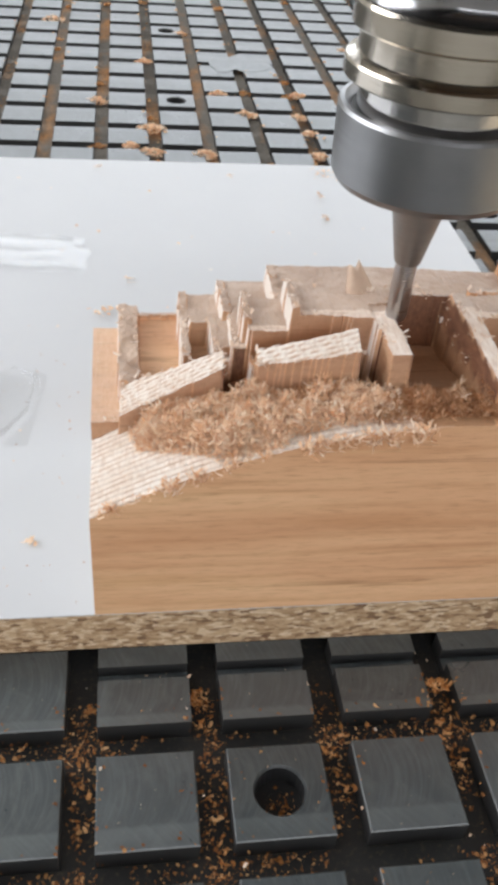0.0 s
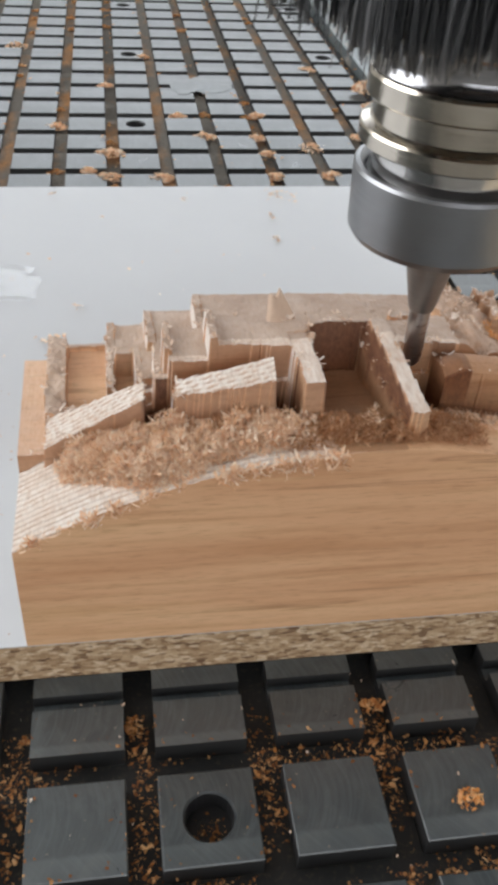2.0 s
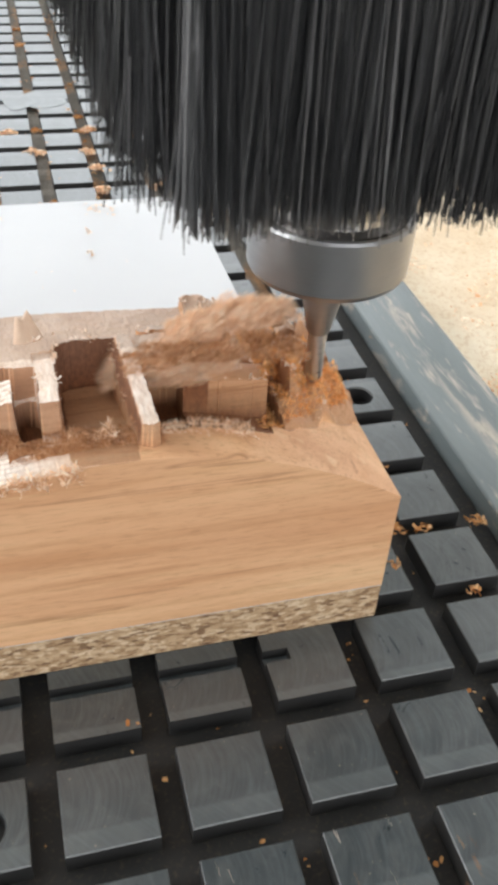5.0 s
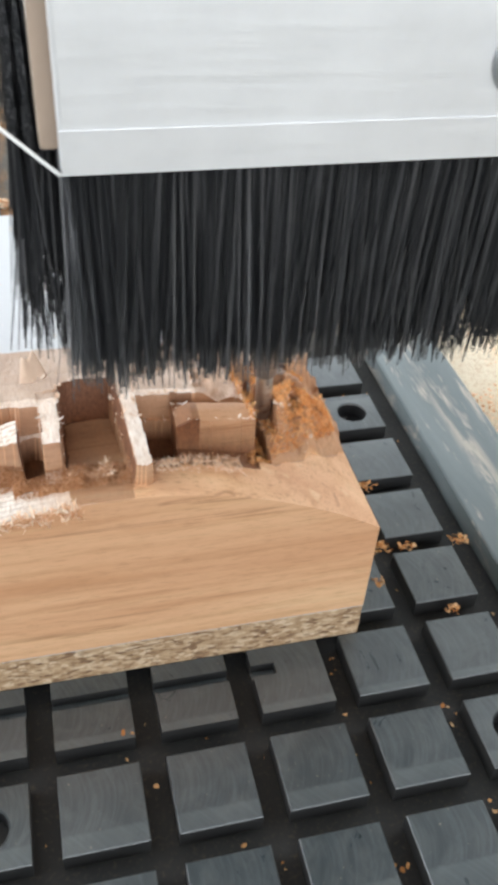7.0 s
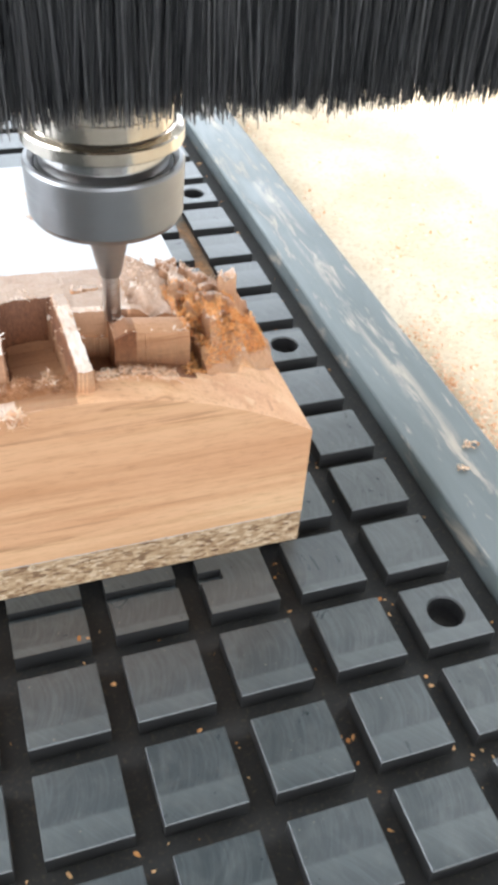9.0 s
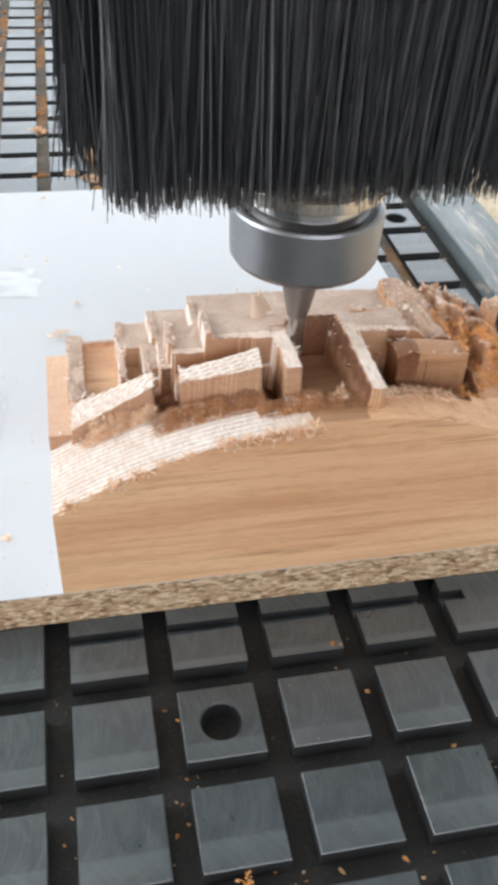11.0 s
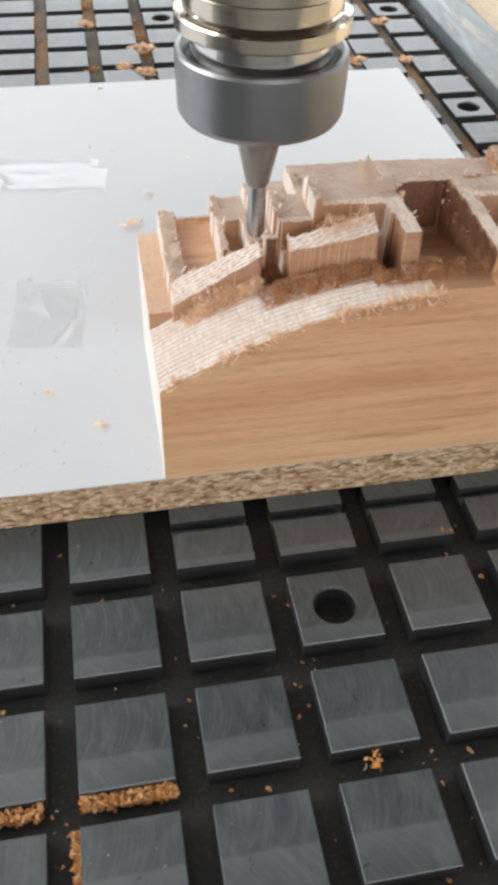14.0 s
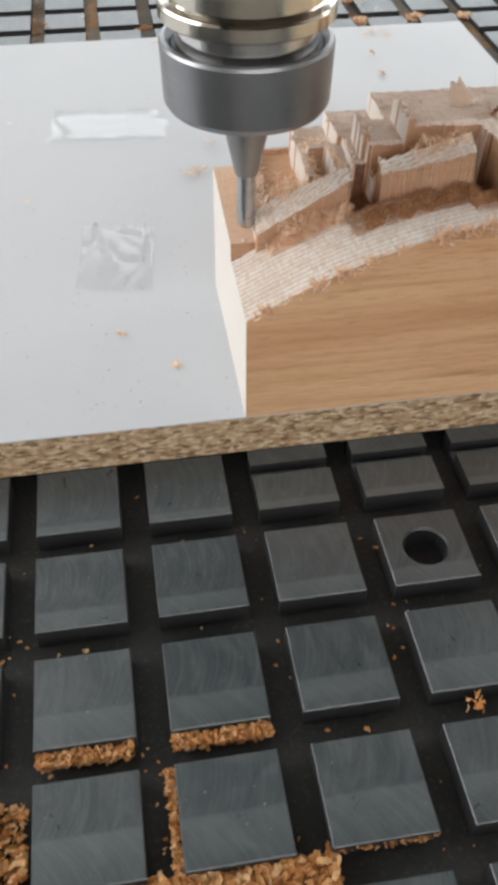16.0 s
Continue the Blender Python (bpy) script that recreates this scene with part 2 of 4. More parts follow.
def make_film():
    m, n, l, b = material("clear_film", 0.08)
    out = n["Material Output"]
    clear, gloss, mx = n.new("ShaderNodeBsdfTransparent"), n.new("ShaderNodeBsdfGlossy"), n.new("ShaderNodeMixShader")
    clear.inputs[0].default_value = (0.99, 0.99, 0.99, 1)
    gloss.inputs["Roughness"].default_value = 0.12
    fr = n.new("ShaderNodeLayerWeight")
    fr.inputs[0].default_value = 0.085
    l.new(fr.outputs["Facing"], mx.inputs[0])
    l.new(clear.outputs[0], mx.inputs[1])
    l.new(gloss.outputs[0], mx.inputs[2])
    l.new(mx.outputs[0], out.inputs[0])
    return m


def make_groove_dust():
    m, n, l, b = material("groove_dust", 0.9, 0, 0.2)
    a = noise_tex(n, l, world_coords(n, l, (30, 14, 30)), 1.0, 5, 0.65)
    d = noise_tex(n, l, world_coords(n, l), 420, 4, 0.7)
    col = ramp(n, l, a, (0.48, (0.15, 0.14, 0.125)), (0.57, (0.25, 0.16, 0.10)), (0.68, (0.42, 0.20, 0.075)))
    col = mix(n, l, ramp(n, l, d, (0.35, grey(0.6)), (0.55, grey(0))), col, (0.08, 0.06, 0.045))
    l.new(col, b.inputs["Base Color"])
    bump(n, l, b, d, 0.6, 0.002)
    return m


def make_sawdust():
    m, n, l, b = material("sawdust", 0.9, 0, 0.2)
    a = noise_tex(n, l, world_coords(n, l), 14, 5)
    d = noise_tex(n, l, world_coords(n, l), 330, 4, 0.7)
    col = ramp(n, l, a, (0.3, (0.66, 0.52, 0.36)), (0.7, (0.80, 0.72, 0.58)))
    col = mix(n, l, ramp(n, l, d, (0.32, grey(0.45)), (0.5, grey(0))), col, (0.48, 0.28, 0.13))
    l.new(col, b.inputs["Base Color"])
    bump(n, l, b, d, 0.6, 0.002)
    return m


M_TILE, M_GROOVE, M_RIM = make_tile_material(), make_groove_material(), make_rim_material()
M_WHITE, M_CHIP, M_WOOD = make_melamine(), make_chipboard(), make_wood()
M_SHAV = make_shaving("fresh_shavings", (0.76, 0.46, 0.27), (0.92, 0.67, 0.46), (0.98, 0.88, 0.75))
M_DUST = make_shaving("orange_dust", (0.40, 0.16, 0.05), (0.62, 0.31, 0.115), (0.80, 0.52, 0.28))
M_RUST = make_shaving("rusty_dust", (0.17, 0.066, 0.026), (0.33, 0.14, 0.05), (0.62, 0.34, 0.15))
M_BANK = make_shaving("brown_dust", (0.34, 0.15, 0.065), (0.56, 0.29, 0.145), (0.76, 0.50, 0.32))
M_FLUFF = make_shaving("orange_fluff", (0.70, 0.30, 0.09), (0.88, 0.46, 0.17), (0.96, 0.66, 0.36))
M_FIBRE = make_shaving("torn_fibre", (0.66, 0.46, 0.33), (0.82, 0.66, 0.53), (0.92, 0.84, 0.76))
M_NUT = make_metal("dark_nitrided_steel", (0.30, 0.305, 0.315), 0.34, 0.9)
M_STEEL = make_metal("polished_steel", (0.62, 0.61, 0.60), 0.12)
M_CONE = make_metal("dull_tool_steel", (0.33, 0.32, 0.31), 0.42, 0.85)
M_ZINC = make_metal("zinc_plate", (0.46, 0.48, 0.50), 0.34)
M_BRASS = make_metal("warm_ground_steel", (0.62, 0.57, 0.50), 0.13)
M_RING = make_metal("dark_polished_steel", (0.30, 0.30, 0.31), 0.16)
M_CARBIDE = make_metal("carbide", (0.52, 0.52, 0.53), 0.3)
M_BLACK = make_plain("black_parts_and_shade", (0.012, 0.012, 0.013), 0.5)
M_ALU = make_metal("satin_aluminium", (0.80, 0.81, 0.82), 0.42, 0.55)
M_BRISTLE, M_FILM, M_SAWDUST = make_bristle(), make_film(), make_sawdust()
M_WALL = make_plain("painted_wall", (0.62, 0.61, 0.58), 0.8, 0.06, 2.0)
M_CEIL = make_plain("ceiling_paint", (0.60, 0.60, 0.58), 0.9, 0.05, 2.0)
M_FLOOR = make_plain("concrete_floor", (0.30, 0.29, 0.27), 0.7, 0.2, 3.0)
M_HOODTOP = make_plain("brown_hood_board", (0.34, 0.26, 0.20), 0.6, 0.1, 30.0)
M_FILM_WHITE = make_plain("pale_plastic", (0.75, 0.75, 0.74), 0.4, 0.05)
M_GREYDUST = make_groove_dust()

# ---- mesh helpers ----


def mesh_of(name, bm, mat, smooth=False):
    me = bpy.data.meshes.new(name)
    bm.to_mesh(me)
    bm.free()
    me.materials.append(mat)
    if smooth:
        for p in me.polygons:
            p.use_smooth = True
    return me


def part(name, bm, mat, parent=None, label="", smooth=False):
    ob = new(name, mesh_of(name, bm, mat, smooth))
    if parent is not None:
        ob.parent = parent
    if label:
        tagged(ob, label)
    return ob


def empty(name, at=(0, 0, 0)):
    ob = new(name)
    ob.location = at
    ob.empty_display_size = 0.02
    return ob


def box(bm, x0, x1, y0, y1, z0, z1, bevel=0.0):
    r = bmesh.ops.create_cube(bm, size=1.0)
    vs = r["verts"]
    for v in vs:
        v.co = Vector(((x0 + x1) / 2 + v.co.x * (x1 - x0), (y0 + y1) / 2 + v.co.y * (y1 - y0), (z0 + z1) / 2 + v.co.z * (z1 - z0)))
    if bevel:
        es = list({e for v in vs for e in v.link_edges})
        bmesh.ops.bevel(bm, geom=es, offset=bevel, segments=2, profile=0.5, affect="EDGES")
    return bm


def boxed(x0, x1, y0, y1, z0, z1, bevel=0.0):
    return box(bmesh.new(), x0, x1, y0, y1, z0, z1, bevel)


def lathe(profile, seg=64):
    """Closed solid of revolution about z from (radius, z) pairs."""
    bm = bmesh.new()
    rings = []
    for r, z in profile:
        if r < 1e-6:
            rings.append([bm.verts.new((0, 0, z))])
        else:
            rings.append([bm.verts.new((r * math.cos(2 * math.pi * k / seg), r * math.sin(2 * math.pi * k / seg), z)) for k in range(seg)])
    for a, c in zip(rings, rings[1:]):
        for k in range(seg):
            j = (k + 1) % seg
            if len(a) == 1:
                bm.faces.new((a[0], c[j], c[k]))
            elif len(c) == 1:
                bm.faces.new((a[k], a[j], c[0]))
            else:
                bm.faces.new((a[k], a[j], c[j], c[k]))
    bmesh.ops.recalc_face_normals(bm, faces=bm.faces)
    return bm


def sharp_smooth(ob, degrees=35):
    for p in ob.data.polygons:
        p.use_smooth = True
    ob.data.set_sharp_from_angle(angle=radians(degrees))


def flakes(name, spots, size, mat, rng, parent=None, curl=0.6, thin=0.28, lift=0.5):
    """Loose curled flakes, one bowed ribbon each, at the given spots."""
    verts, faces = [], []
    steps = 4 if size > 0.0024 else 2
    for x, y, z in spots:
        s = size * (0.4 + 1.1 * rng.random() ** 1.6)
        w = s * rng.uniform(thin * 0.6, thin * 1.6)
        turn = Euler((rng.uniform(-lift, lift) * 1.8, rng.uniform(-lift, lift) * 1.8, rng.uniform(0, 6.28))).to_matrix()
        bow = curl * rng.choice((-1, 1)) * rng.uniform(0.5, 2.2)
        k = len(verts)
        for i in range(steps + 1):
            u = i / steps - 0.5
            px, pz = s * math.sin(bow * u) / bow, s * (1 - math.cos(bow * u)) / bow
            for v in (-0.5, 0.5):
                p = turn @ Vector((px, v * w * (1 - abs(u) * 0.6) + 0.15 * s * u * u * curl, pz))
                verts.append((x + p.x, y + p.y, z + abs(p.z) * 0.9 + 0.0002))
        faces += [(k + 2 * i, k + 2 * i + 2, k + 2 * i + 3, k + 2 * i + 1) for i in range(steps)]
    me = bpy.data.meshes.new(name)
    me.from_pydata(verts, [], faces)
    me.materials.append(mat)
    ob = new(name, me)
    if parent is not None:
        ob.parent = parent
    return ob


# ---- workshop shell ----
def wall_with_opening(name, axis, at, thick, a0, a1, z0, z1, o0, o1, oz0, oz1):
    bm = bmesh.new()
    for u0, u1, v0, v1 in ((a0, o0, z0, z1), (o1, a1, z0, z1), (o0, o1, z0, oz0), (o0, o1, oz1, z1)):
        if axis == "x":
            box(bm, at, at + thick, u0, u1, v0, v1)
        else:
            box(bm, u0, u1, at, at + thick, v0, v1)
    return tagged(part(name, bm, M_WALL), "plain painted workshop wall with a window opening", "wall", kind="structure")


wall_with_opening("wall_west", "x", -3.2, 0.2, -3.0, 4.6, -0.85, 3.0, -0.7, 2.9, 0.7, 2.7)
wall_with_opening("wall_north", "y", 4.5, 0.2, -3.2, 3.2, -0.85, 3.0, -1.1, 2.9, 0.8, 2.8)
wall_with_opening("wall_east", "x", 3.0, 0.2, -3.0, 4.5, -0.85, 3.0, 0.80, 2.9, 0.9, 2.42)
wall_with_opening("wall_south", "y", -3.2, 0.2, -3.2, 3.2, -0.85, 3.0, -1.4, 2.4, 0.6, 2.6)
tagged(part("ceiling", boxed(-3.2, 3.2, -3.2, 4.7, 3.0, 3.2), M_CEIL), "plain painted workshop ceiling", "ceiling", kind="structure")
tagged(part("floor", boxed(-3.2, 3.2, -3.2, 4.7, -1.0, -0.85), M_FLOOR), "grey concrete workshop floor", "floor", kind="structure")

# ---- machine table ----
PITCH, HALF, GROOVE = 0.035, 0.0131, -0.0075
COLS, ROWS_ = range(-16, 6), range(-6, 34)
table = empty("machine_table", (0, 0, -0.05))
tagged(table, "dark grooved grid vacuum table of a wood router", "machine table")
TZ = 0.05


def tile_bm(hole):
    bm = bmesh.new()
    h, b, d = HALF, 0.00032, GROOVE
    if not hole:
        top = [bm.verts.new((sx * (h - b), sy * (h - b), 0)) for sx, sy in ((-1, -1), (1, -1), (1, 1), (-1, 1))]
        bm.faces.new(top)
    else:
        n, r = 24, 0.0073
        ang = [2 * math.pi * (k + 0.5) / n - math.pi * 0.75 for k in range(n)]
        inner = [bm.verts.new((r * math.cos(a), r * math.sin(a), 0)) for a in ang]
        lip = [bm.verts.new((r * 0.93 * math.cos(a), r * 0.93 * math.sin(a), -0.0008)) for a in ang]
        low = [bm.verts.new((r * 0.90 * math.cos(a), r * 0.90 * math.sin(a), -0.0070)) for a in ang]
        core = [bm.verts.new((r * 0.42 * math.cos(a), r * 0.42 * math.sin(a), -0.0070)) for a in ang]
        deep = [bm.verts.new((r * 0.42 * math.cos(a), r * 0.42 * math.sin(a), -0.0074)) for a in ang]
        top = [bm.verts.new((sx * (h - b), sy * (h - b), 0)) for sx, sy in ((-1, -1), (1, -1), (1, 1), (-1, 1))]
        q = n // 4
        for s in range(4):
            c0, c1 = top[s], top[(s + 1) % 4]
            ring = [inner[(s * q + k) % n] for k in range(q + 1)]
            for k in range(q):
                bm.faces.new((c0 if k < q / 2 else c1, ring[k + 1], ring[k]))
            bm.faces.new((c0, c1, ring[q // 2]))
        for ra, rb in ((inner, lip), (lip, low), (low, core), (core, deep)):
            for k in range(n):
                j = (k + 1) % n
                bm.faces.new((ra[k], ra[j], rb[j], rb[k]))
        bm.faces.new(deep)
    mid = [bm.verts.new((sx * h, sy * h, -b)) for sx, sy in ((-1, -1), (1, -1), (1, 1), (-1, 1))]
    bot = [bm.verts.new((sx * h, sy * h, d)) for sx, sy in ((-1, -1), (1, -1), (1, 1), (-1, 1))]
    for a, c in ((top, mid), (mid, bot)):
        for k in range(4):
            bm.faces.new((a[k], c[k], c[(k + 1) % 4], a[(k + 1) % 4]))
    bmesh.ops.recalc_face_normals(bm, faces=bm.faces)
    return bm


def grooved_tile_bm(x_end):
    """Tile of the row beside the panel, crossed by a shallow milled channel as far as x_end."""
    bm = bmesh.new()
    h, cut0, cut1 = HALF, 0.0018, 0.0064
    box(bm, -h, h, -h, cut0, GROOVE, 0)
    box(bm, -h, h, cut1, h, GROOVE, 0)
    box(bm, -h, x_end, cut0, cut1, GROOVE, -0.0042)
    if x_end < h:
        box(bm, x_end, h, cut0, cut1, GROOVE, 0)
    return bm


def build_table():
    part("bed", boxed(-0.62, 0.2005, -0.26, 1.22, -0.05 + TZ - 0.03, GROOVE + TZ, 0), M_GROOVE, table, "dark groove floor")
    tagged(part("rim", boxed(0.201, 0.239, -0.26, 1.22, -0.03 + TZ, 0.0025 + TZ, 0.0012), M_RIM, table), "worn blue-grey metal edge strip")
    part("base_frame", boxed(-0.56, 0.16, -0.22, 1.18, -0.85 + TZ, -0.0305 + TZ, 0.004), M_RIM, table, "plain machine base under the table")
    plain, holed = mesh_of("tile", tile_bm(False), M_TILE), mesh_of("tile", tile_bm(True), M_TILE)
    # inner faces of the hole painted black in place of its dark depth
    holed.materials.append(M_BLACK)
    for f in holed.polygons:
        if f.center.xy.length < 0.0069 and f.center.z < -0.0012:
            f.material_index = 1
    channel, channel_end = mesh_of("tile", grooved_tile_bm(HALF), M_TILE), mesh_of("tile", grooved_tile_bm(-0.0045), M_TILE)
    count = 0
    rest = bmesh.new()
    for j in ROWS_:
        for i in COLS:
            hole = i % 5 == 0 and j % 5 == 0
            near = (j <= 1 and j >= -5 and i >= -9) or (i >= 4 and 2 <= j <= 26) or (11 <= j <= 20 and -7 <= i <= 3)
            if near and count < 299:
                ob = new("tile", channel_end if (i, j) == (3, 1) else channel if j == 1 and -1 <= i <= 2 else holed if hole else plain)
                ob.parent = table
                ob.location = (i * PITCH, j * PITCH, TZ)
                count += 1
            else:
                k = len(rest.verts)
                rest.from_mesh(holed if hole else plain)
                rest.verts.ensure_lookup_table()
                for v in rest.verts[k:]:
                    v.co += Vector((i * PITCH, j * PITCH, TZ))
    tagged(part("further_tiles", rest, M_TILE, table), kind="stuff")


# ---- white board ----
def build_board():
    board = tagged(empty("chipboard_panel", (0, 0, 0.0)), "white melamine faced chipboard panel lying on the grid table", "board")
    bm = boxed(-0.52, 0.1344, 0.0482, 0.3745, 0.0002, 0.0157)
    part("core", bm, M_CHIP, board, "raw flaky chipboard edge")
    part("top_face", boxed(-0.5202, 0.1345, 0.0481, 0.3747, 0.0157, 0.0162, 0.0001), M_WHITE, board, "smooth white melamine face")


# ---- carved block ----
X0, X1, Y0, Y1, ZB = -0.0485, 0.1345, 0.048, 0.123, 0.0162


def dome(x):
    return np.where(x < 0.05, 0.084 - 0.029 * ((x - 0.05) / 0.0985) ** 2, 0.084 - 0.0275 * ((x - 0.05) / 0.0845) ** 2)


def value_noise(x, y, cell, seed):
    """Smooth lattice noise in 0..1 over arrays of metres."""
    rng = np.random.RandomState(seed)
    grid = rng.rand(256, 256)
    u, v = x / cell + 40, y / cell + 40
    i, j = np.floor(u).astype(int), np.floor(v).astype(int)
    fu, fv = u - i, v - j
    fu, fv = fu * fu * (3 - 2 * fu), fv * fv * (3 - 2 * fv)
    g = lambda a, c: grid[a % 256, c % 256]
    return (g(i, j) * (1 - fu) + g(i + 1, j) * fu) * (1 - fv) + (g(i, j + 1) * (1 - fu) + g(i + 1, j + 1) * fu) * fv


def carving(x, y):
    """Height of the half-milled relief over the plan, in metres."""
    mm = 0.001
    wob = (value_noise(x, y, 0.0030, 3) - 0.5) * 1.0 * mm
    wob2 = (value_noise(x, y, 0.0012, 4) - 0.5) * 0.8 * mm
    slow = (value_noise(x, y, 0.0075, 6) - 0.5) * 1.6 * mm
    xx, yy = x + slow * 0.5 + wob * 0.3 + wob2 * 0.12, y + slow * 0.5 + wob * 0.3 + wob2 * 0.12
    base = dome(x)
    h = base.copy()
    pale = np.clip((0.052 - x) / 0.03, 0.0, 1.0)
    raw = np.zeros_like(h)

    # fresh: brown raw-wood tint, in the pockets put in for their shade
    def put(mask, z, fibre=0.78, fresh=0.0):
        h[mask] = (z * np.ones_like(h))[mask]
        pale[mask] = fibre
        raw[mask] = fresh

    def rect(a, b, c, d):
        return (xx > a * mm) & (xx < b * mm) & (yy > c * mm) & (yy < d * mm)

    # end step and the stepped terraces left by the roughing passes
    put(rect(-60, -40.5, 80, 130), 0.0610 + 0.09 * (y - 0.080), 0.30)
    put(rect(-40.5, -21, 87, 130), 0.0705)
    put(rect(-21, -9, 87, 130), 0.0772)
    put(rect(-9, 5, 86, 130), 0.0820)
    put(rect(5, 79, 86, 130), 0.0875 - 1.5 * mm * np.clip((x - 0.036) / 0.042, 0, 1))
    put(rect(-21, -9, 90, 106), 0.0795)
    put(rect(-5, 7.5, 85.4, 103), 0.0880)
    # raised middle terrace with its wavy back lip
    lip = 99.5 * mm + 2.5 * mm * np.sin(x * 190) + (value_noise(x, y, 0.004, 22) - 0.5) * 2.5 * mm
    put((xx > 6.5 * mm) & (xx < 80 * mm) & (yy > 84.8 * mm) & (yy < lip), 0.0930 - 2.0 * mm * np.clip((x - 0.058) / 0.02, 0, 1))
    # thin ridges with torn tops
    put(rect(-40.5, -34.5, 84, 130), 0.0690 + 0.10 * (y - 0.087) + wob * 2.0 + wob2)
    put(rect(-34.5, -22, 89, 121), 0.0655 + 0.11 * (y - 0.089), 0.1)
    put(rect(-22.5, -20, 89, 130), 0.0768 + 0.05 * (y - 0.089) + wob * 1.5)
    put(rect(-20, -14.5, 88, 103), 0.0715, 0.1, 0.25)
    put(rect(-14.5, -12.5, 88, 106), 0.0800 + wob)
    put(rect(-10.5, -8, 104, 130), 0.0826 + wob)
    put(rect(4.2, 6.8, 103, 130), 0.0884 + wob)
    put(rect(-6.2, -3.8, 89, 103), 0.0905 + wob * 1.6)
    put(rect(6.0, 8.4, 85, 102), 0.0952 + wob * 1.6)
    # striped ledge and the dark recess beside it
    front = 77 * mm - (x + 0.040) * 0.04
    ledge = (xx > -40.5 * mm) & (xx < -12.0 * mm) & (yy > front) & (yy < 88.5 * mm - (x + 0.040) * 0.20)
    put(ledge, 0.0660 + 0.60 * (x + 0.040) + 0.16 * (y - 0.077), 1.0)
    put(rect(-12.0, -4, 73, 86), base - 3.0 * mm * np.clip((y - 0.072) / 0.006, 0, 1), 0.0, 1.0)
    # middle block, its top tilted towards the front, and the trough behind it
    fb = 73.5 * mm - (x + 0.004) * 0.20
    bb = 79.0 * mm - (x + 0.004) * 0.10
    put((xx > -4 * mm) & (xx < 22.5 * mm) & (yy > bb) & (yy < 85.4 * mm), base + 3.5 * mm, 0.1)
    blk = (xx > -4 * mm) & (xx < 22.5 * mm) & (yy > fb) & (yy < bb)
    put(blk, 0.0843 + 0.305 * (x + 0.004) + 0.36 * (y - fb), 1.0)
    # narrow arched slot, tongue and large arched pocket
    sx = np.abs(xx - 26.0 * mm) / (3.4 * mm)
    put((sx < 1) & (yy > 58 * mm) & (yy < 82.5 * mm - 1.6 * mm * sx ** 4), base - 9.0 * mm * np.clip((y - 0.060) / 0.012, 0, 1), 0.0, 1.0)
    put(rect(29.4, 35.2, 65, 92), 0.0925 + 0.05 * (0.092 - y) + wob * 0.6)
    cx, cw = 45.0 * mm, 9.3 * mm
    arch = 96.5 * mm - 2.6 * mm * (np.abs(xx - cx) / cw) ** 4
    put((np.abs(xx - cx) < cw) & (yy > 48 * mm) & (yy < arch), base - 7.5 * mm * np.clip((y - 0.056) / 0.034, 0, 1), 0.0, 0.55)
    # floor along the pocket walls darkened to paint the corner's shade
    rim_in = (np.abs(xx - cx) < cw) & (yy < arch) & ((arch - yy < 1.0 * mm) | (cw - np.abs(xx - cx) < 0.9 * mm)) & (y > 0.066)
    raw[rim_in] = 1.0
    # fin between the pockets, its face to the large pocket drafted
    lean = (y - 0.054) * 0.045
    fx0, fx1 = 55.8 * mm - lean * 1.1, 60.6 * mm - lean
    fin = (x > fx0 - 1.8 * mm) & (x < fx1) & (y > 53.5 * mm + np.abs(x - 58.5 * mm) * 0.35) & (yy < 96 * mm)
    ftop = np.minimum(0.0912 + 0.10 * (y - 0.054), 0.0940)
    put(fin, ftop + wob * 0.5, 0.85)
    # the drafted face is tinted brown, as if shaded inside the pocket
    put(fin & (x < fx0), ftop - (fx0 - x) * 5.5, 0.25, 0.62)
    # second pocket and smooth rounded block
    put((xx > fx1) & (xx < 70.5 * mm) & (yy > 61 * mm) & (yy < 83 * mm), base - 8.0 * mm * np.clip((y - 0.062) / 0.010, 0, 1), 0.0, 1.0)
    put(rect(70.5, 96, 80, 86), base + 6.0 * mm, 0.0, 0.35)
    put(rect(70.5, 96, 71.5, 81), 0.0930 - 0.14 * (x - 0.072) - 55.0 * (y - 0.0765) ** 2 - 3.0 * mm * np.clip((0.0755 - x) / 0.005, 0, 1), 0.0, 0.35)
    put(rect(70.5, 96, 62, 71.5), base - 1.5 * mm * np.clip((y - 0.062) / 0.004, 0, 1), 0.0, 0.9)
    rag = value_noise(x, y, 0.0062, 8)
    rag2 = value_noise(x, y, 0.0022, 9)
    put(rect(79, 96, 86, 130), base + (6.0 + 5.0 * rag + 1.5 * rag2) * mm, 0.35, 0.5)
    put(rect(96, 101, 66, 86), base - 6.0 * mm * np.clip((y - 0.066) / 0.006, 0, 1), 0.0, 1.0)
    # torn-out chunk at the split corner
    edge = 66.0 * mm + np.clip(x - 0.103, 0, 1) * 0.62
    torn = (xx > 100.5 * mm) & (yy > edge + (rag - 0.5) * 5 * mm) & (xx < 134 * mm)
    fall = np.clip(1.05 - (x - 0.098) / 0.060, 0.50, 1)
    rise = np.clip((yy - edge) / 0.011, 0.0, 1.0) ** 0.7
    put(torn, base + (0.5 + 13.0 * rag + 4.5 * rag2) * mm * fall * rise, 0.0, 0.45)
    put(torn & rect(99, 105, 76, 92), base + (1.0 + 3.0 * rag2) * mm, 0.0, 0.7)
    put(torn & rect(113, 118, 89, 100), base + 1.0 * mm, 0.0, 0.7)
